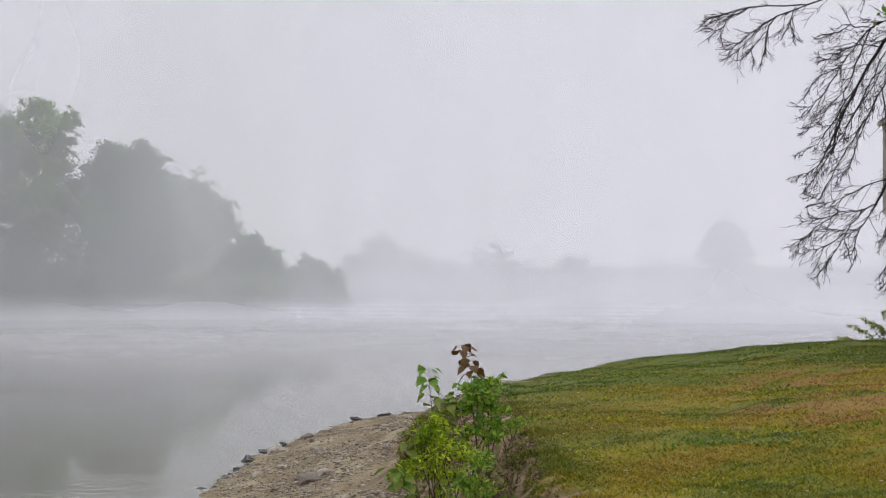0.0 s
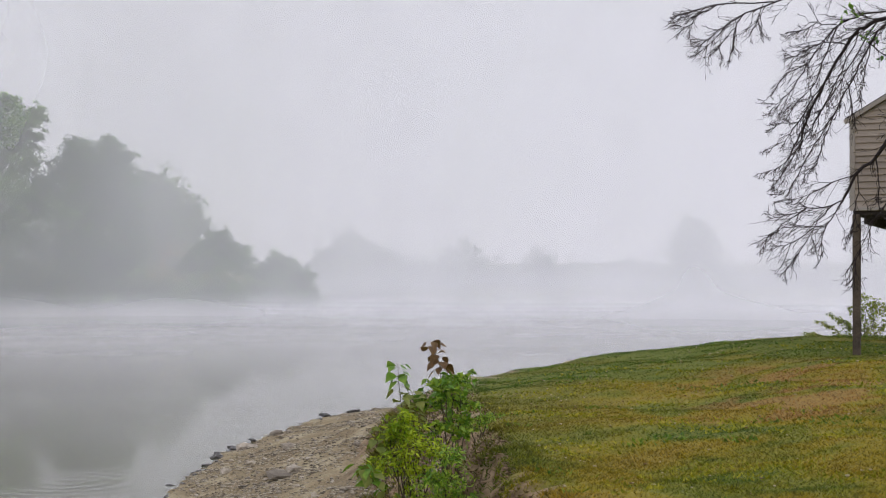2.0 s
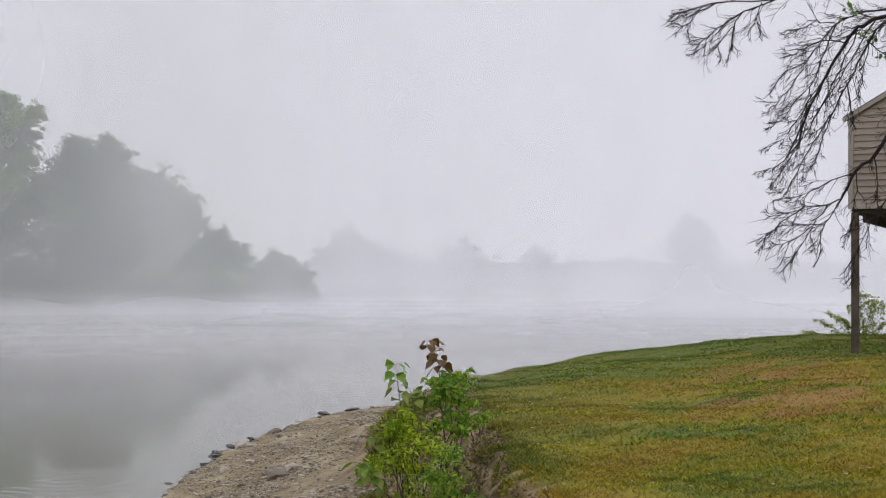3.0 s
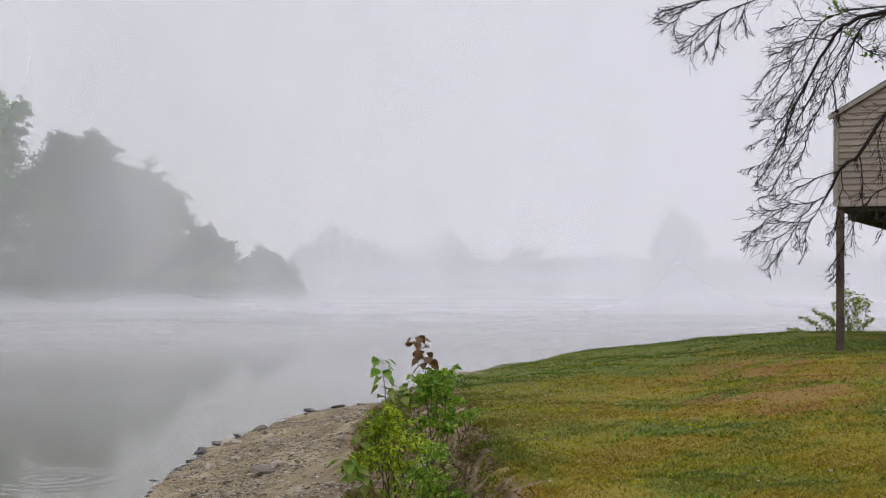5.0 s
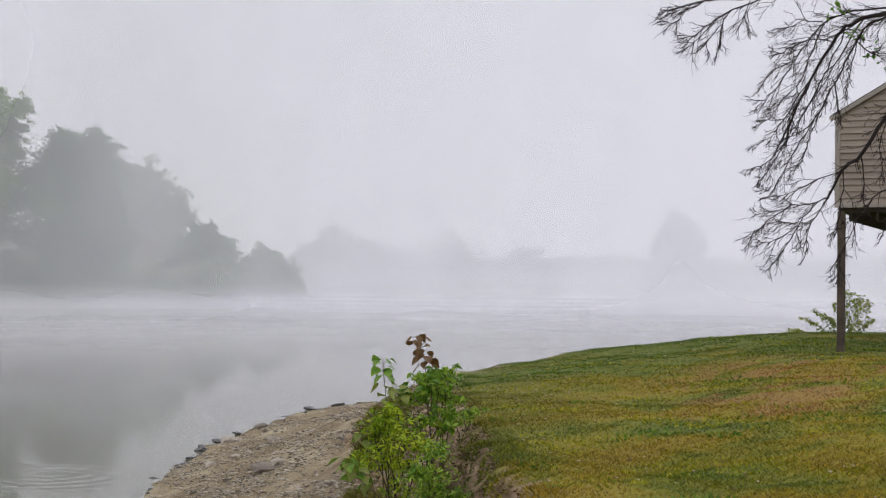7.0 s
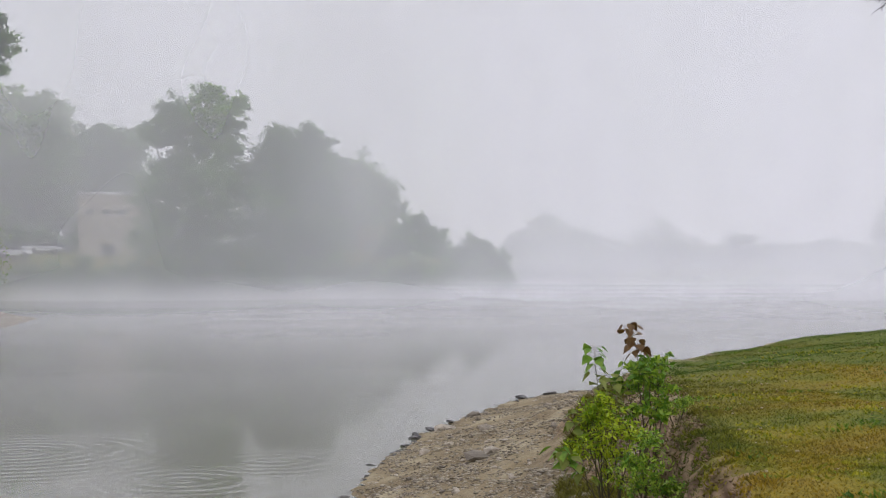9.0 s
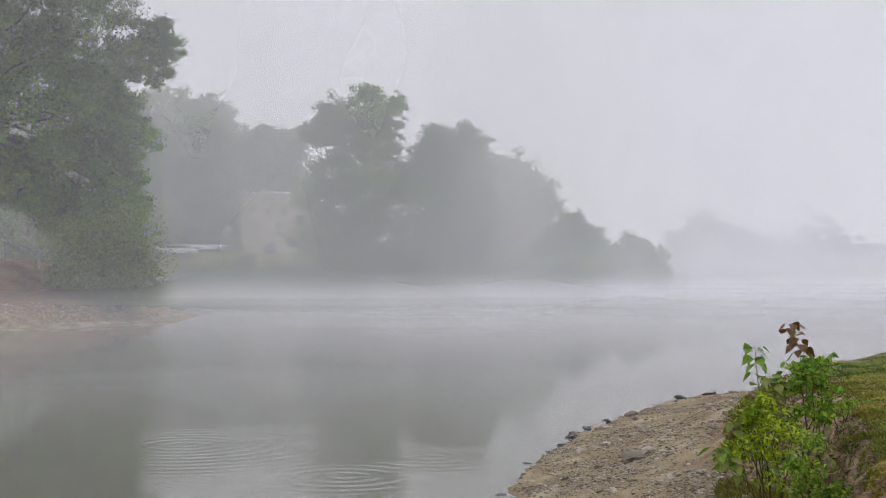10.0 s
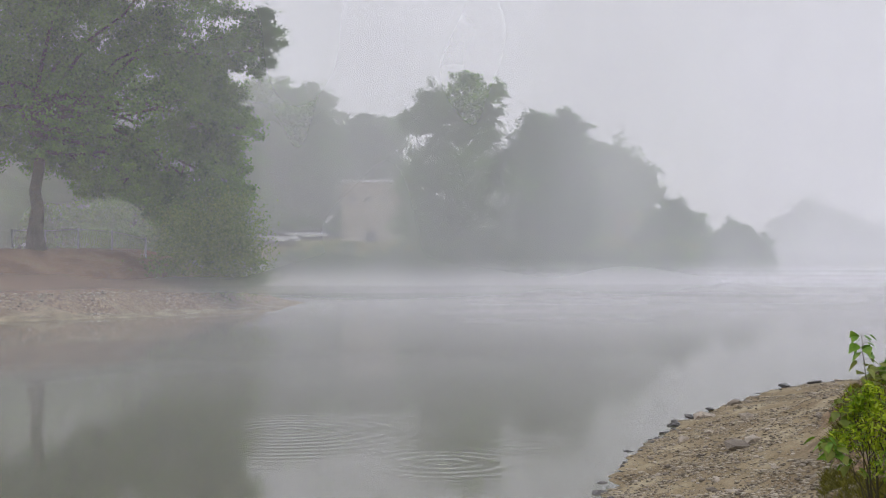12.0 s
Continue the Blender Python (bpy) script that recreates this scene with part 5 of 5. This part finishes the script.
def wooden_stand():
    base = on_ground((-20.30, 4.50)[0], 192, 0.3)
    root = empty("wooden_stand", Matrix.Translation(base) @ pose(0, 0, 0, 0, 0, 18), "orange-stained wooden stand on splayed posts", "stand")
    top = 4.1 + 192 * 45 / 2490 - base.z
    part("platform", box(3.6, 2.2, 0.25, (0, 0, top), 0.03), M_DECK, root)
    for x in (-1.5, 1.5):
        for y in (-0.8, 0.8):
            leg = Tubes(6)
            leg.add([Vector((x * 0.7 - 0.5, y, 0)), Vector((x, y, top - 0.1))], [0.13, 0.12])
            leg.link("leg", M_DECK, root)
    for x in (-1.7, -0.6, 0.6, 1.7):
        part("rail_post", box(0.14, 0.14, 1.1, (x, -1.0, top + 0.67)), M_DECK, root)
    part("rail", box(3.6, 0.12, 0.14, (0, -1.0, top + 1.28)), M_DECK, root)


wooden_stand()


# ---- stones on the beach ----
def stone_mesh(seed):
    rng = np.random.default_rng(seed)
    bm = bmesh.new()
    bmesh.ops.create_icosphere(bm, subdivisions=1, radius=0.5)
    for v in bm.verts:
        v.co *= float(rng.uniform(0.78, 1.15))
    bmesh.ops.scale(bm, vec=(1, float(rng.uniform(0.55, 0.85)), float(rng.uniform(0.28, 0.5))), verts=bm.verts)
    me = bpy.data.meshes.new("stone")
    bm.to_mesh(me)
    bm.free()
    return me


rng = np.random.default_rng(77)
DRY, WET = [stone_mesh(i) for i in range(7)], [stone_mesh(20 + i) for i in range(5)]
for me in DRY:
    me.materials.append(M_STONE)
for me in WET:
    me.materials.append(M_WETSTONE)


def stone(me, az, dist, size, name="stone"):
    p = on_ground(az, dist, 0)
    ob = new(name, me)
    ob.parent = ground
    ob.matrix_basis = Matrix.Translation(p + Vector((0, 0, size * 0.08))) @ pose(0, 0, 0, float(rng.uniform(-10, 10)), float(rng.uniform(-10, 10)), float(rng.uniform(0, 360))) @ Matrix.Scale(size, 4)


def beach_spots(count, near, far):
    """Places between the waterline and the foot of the bank."""
    out = []
    while len(out) < count:
        a, d = rng.uniform(-23, -8.4, 4000), near + (far - near) * rng.random(4000) ** 1.4
        x, y = np.sin(np.radians(a)) * d, np.cos(np.radians(a)) * d
        s, e = side_distance(x, y, SHORE), side_distance(x, y, EDGE)
        ok = (s > -0.25) & (e < -0.6)
        out += list(zip(a[ok], d[ok], s[ok]))
    return out[:count]


# the large boulders that stand out
for a, d, size, wet in ((-15.94, 25.4, 0.72, 0), (-15.5, 25.5, 0.5, 0), (-17.5, 34.3, 0.55, 0), (-17.15, 33.9, 0.42, 0), (-15.7, 31.0, 0.45, 0), (-17.9, 34.4, 0.4, 1), (-16.2, 37.3, 0.5, 0),
                        (-14.2, 42.6, 0.5, 1), (-13.1, 43.6, 0.5, 1), (-17.2, 29.8, 0.3, 0), (-18.2, 28.5, 0.34, 0), (-18.6, 33.0, 0.38, 1), (-12.2, 44.6, 0.4, 0), (-18.9, 31.6, 0.34, 1)):
    stone(WET[int(rng.integers(5))] if wet else DRY[int(rng.integers(7))], a, d, size)
for a, d, s in beach_spots(260, 20, 44):
    stone(WET[int(rng.integers(5))] if s < 0.35 else DRY[int(rng.integers(7))], a, d, float(rng.uniform(0.09, 0.2)))
shallow = 0
while shallow < 70:
    a, d = float(rng.uniform(-22.5, -12.5)), float(rng.uniform(22, 45))
    q = spot(a, d)
    off = float(side_distance(np.array([q.x]), np.array([q.y]), SHORE)[0])
    if -1.1 < off < 0.15:
        stone(WET[int(rng.integers(5))], a, d, float(rng.uniform(0.12, 0.34)) + max(0.0, -off) * 0.45)
        shallow += 1
# fine pebbles, past counting
base_v = np.array([v.co[:] for v in DRY[0].vertices])
base_f = np.array([p.vertices[:] for p in DRY[0].polygons])
pv, pf = [], []
places = [q for q in beach_spots(62000, 15, 46) if waves(math.sin(radians(q[0])) * q[1], math.cos(radians(q[0])) * q[1], 0.8, 2.6) + rng.normal() * 0.5 > -0.25]
pa, pd = np.radians([q[0] for q in places]), np.array([q[1] for q in places])
px, py = np.sin(pa) * pd, np.cos(pa) * pd
pz = land(px, py)[0]
sizes = rng.uniform(0.02, 0.08, len(places)) * (0.7 + 1.1 * rng.random(len(places)) ** 4)
spin = rng.uniform(0, 6.28, len(places))
c, sn = np.cos(spin)[:, None], np.sin(spin)[:, None]
loc = np.stack([base_v[None, :, 0] * c - base_v[None, :, 1] * sn, base_v[None, :, 0] * sn + base_v[None, :, 1] * c, np.broadcast_to(base_v[None, :, 2], (len(places), len(base_v)))], -1)
allv = loc * sizes[:, None, None] + np.stack([px, py, pz + 0.004], -1)[:, None, :]
allf = base_f[None] + (np.arange(len(places)) * len(base_v))[:, None, None]
pebbles = add_leaves("pebbles", allv.reshape(-1, 3), allf.reshape(-1, 3), M_PEBBLE, None)
tagged(pebbles, "fine grey and tan pebbles strewn over the beach", "pebbles", kind="stuff")


# ---- grass ----
def blades(name, count, a0, a1, d0, d1, high, width, material, label, keep, seed, lean=0.5):
    rg = np.random.default_rng(seed)
    a, d = np.radians(rg.uniform(a0, a1, count)), d0 * (d1 / d0) ** rg.random(count)
    x, y = np.sin(a) * d, np.cos(a) * d
    z, lawn = land(x, y)
    s, e = side_distance(x, y, SHORE), side_distance(x, y, EDGE)
    ok = keep(x, y, s, e, rg)
    x, y, z = x[ok], y[ok], z[ok]
    n = len(x)
    w = rg.uniform(0, 6.28, n)
    h = high * rg.uniform(0.5, 1.3, n)
    wd = width * rg.uniform(0.7, 1.3, n) * (1 + np.hypot(x, y) / 25)
    tip = rg.normal(size=(n, 2)) * lean
    p = np.stack([x, y, z - 0.01], -1)
    side = np.stack([np.cos(w) * wd, np.sin(w) * wd, np.zeros(n)], -1)
    v = np.stack([p - side, p + side, p + np.stack([tip[:, 0] * h, tip[:, 1] * h, h], -1)], 1).reshape(-1, 3)
    ob = add_leaves(name, v, np.arange(3 * n).reshape(n, 3), material, None)
    return tagged(ob, label, "grass", kind="stuff")


blades("grass", 330000, -9.5, 11, 8.5, 43, 0.032, 0.005, M_GRASS, "short mown yellow-green lawn grass with dry patches",
       lambda x, y, s, e, r: (e > -0.3) & (r.random(len(x)) < 0.35 + 0.65 * ease((waves(x, y, 1.1, 5.0) + 0.9) / 1.2)), 1, 1.1)
blades("clover", 26000, -8.5, 11, 9, 38, 0.05, 0.016, M_WEED, "patches of low dark green clover in the lawn",
       lambda x, y, s, e, r: (e > 0.1) & (waves(x, y, 0.9, 7.0) + 0.5 * waves(x, y, 3.1, 2.0) > 1.05), 2, 0.9)
blades("bank_grass", 60000, -13.8, -9.4, 13.5, 27, 0.11, 0.005, M_GRASS, "longer yellow-green grass round the bushes below the bank",
       lambda x, y, s, e, r: (e < -0.9) & (np.degrees(np.arctan2(x, y)) > -13.0 + 0.035 * (y - 14) ** 1.5 * 0.6) & (waves(x, y, 1.9, 1.0) + r.normal(size=len(x)) * 0.5 > 0.0), 3, 0.9)
blades("slope_grass", 60000, -11, -3, 10, 30, 0.06, 0.006, M_GRASS, "rough olive grass hanging over the broken bank",
       lambda x, y, s, e, r: (e < 0.3) & (e > -2.4) & (waves(x, y, 2.3, 3.0) + r.normal(size=len(x)) * 0.5 > np.where(y < 13.5, 0.9, np.where(y > 17, 0.4, -0.3))), 6, 0.9)
blades("yellow_weed", 30000, -8.0, 11, 9, 30, 0.045, 0.012, M_YELLOW, "patches of bright yellow-green weed in the lawn",
       lambda x, y, s, e, r: (e > 0.1) & (waves(x, y, 1.3, 4.0) + 0.6 * waves(x, y, 4.1, 1.0) > 0.55), 4, 1.0)


def scatter(name, x, y, size, material, label, category, seed, sink=0.0):
    """Small lumps strewn on the ground at x, y, joined into one mesh."""
    rg = np.random.default_rng(seed)
    n = len(x)
    z = land(x, y)[0] - sink
    w = rg.uniform(0, 6.28, n)
    cw, sw = np.cos(w)[:, None], np.sin(w)[:, None]
    lump = np.stack([base_v[None, :, 0] * cw - base_v[None, :, 1] * sw, base_v[None, :, 0] * sw + base_v[None, :, 1] * cw, np.broadcast_to(base_v[None, :, 2] * 1.5, (n, len(base_v)))], -1)
    v = lump * size[:, None, None] + np.stack([x, y, z], -1)[:, None, :]
    f = base_f[None] + (np.arange(n) * len(base_v))[:, None, None]
    return tagged(add_leaves(name, v.reshape(-1, 3), f.reshape(-1, 3), material, None), label, category, kind="stuff")


rg = np.random.default_rng(8)
sx, sy = rg.uniform(-6, 0.5, 60000), rg.uniform(9, 27, 60000)
se = side_distance(sx, sy, EDGE) + 0.22 * waves(sx, sy, 1.7, 0.4) + 0.10 * waves(sx, sy, 5.1, 2.2)
near_scarp = (se < 0.0) & (se > -0.45 - 1.0 * ease((sy - 14.5) / 8))
scatter("soil_clods", sx[near_scarp][:5000], sy[near_scarp][:5000], rg.uniform(0.02, 0.065, 5000)[:near_scarp.sum()], M_CLOD, "crumbled brown soil clods on the eroded bank", "soil", 9)
ox, oy = rg.uniform(-80, -52, 40000), rg.uniform(40, 90, 40000)
oo = side_distance(ox, oy, OAKLAND, True)
bank = (oo > 0.3) & (oo < 4.2)
scatter("bank_rubble", ox[bank][:2500], oy[bank][:2500], rg.uniform(0.08, 0.3, 2500)[:bank.sum()], M_PEBBLE, "pale rubble along the opposite bank", "rubble", 10, 0.05)
lx, ly = rg.uniform(-3, 7, 1500), rg.uniform(9, 34, 1500)
on_lawn = side_distance(lx, ly, EDGE) > 0.3
M_LITTER = mat("fallen_leaf", (0.22, 0.13, 0.05), (0.62, 0.52, 0.34), 2.0, 0.8, 0, 20.0, island=0.8)
scatter("fallen_leaves", lx[on_lawn][:420], ly[on_lawn][:420], rg.uniform(0.02, 0.055, 420), M_LITTER, "small pale fallen leaves strewn on the lawn", "leaf litter", 12, -0.02)
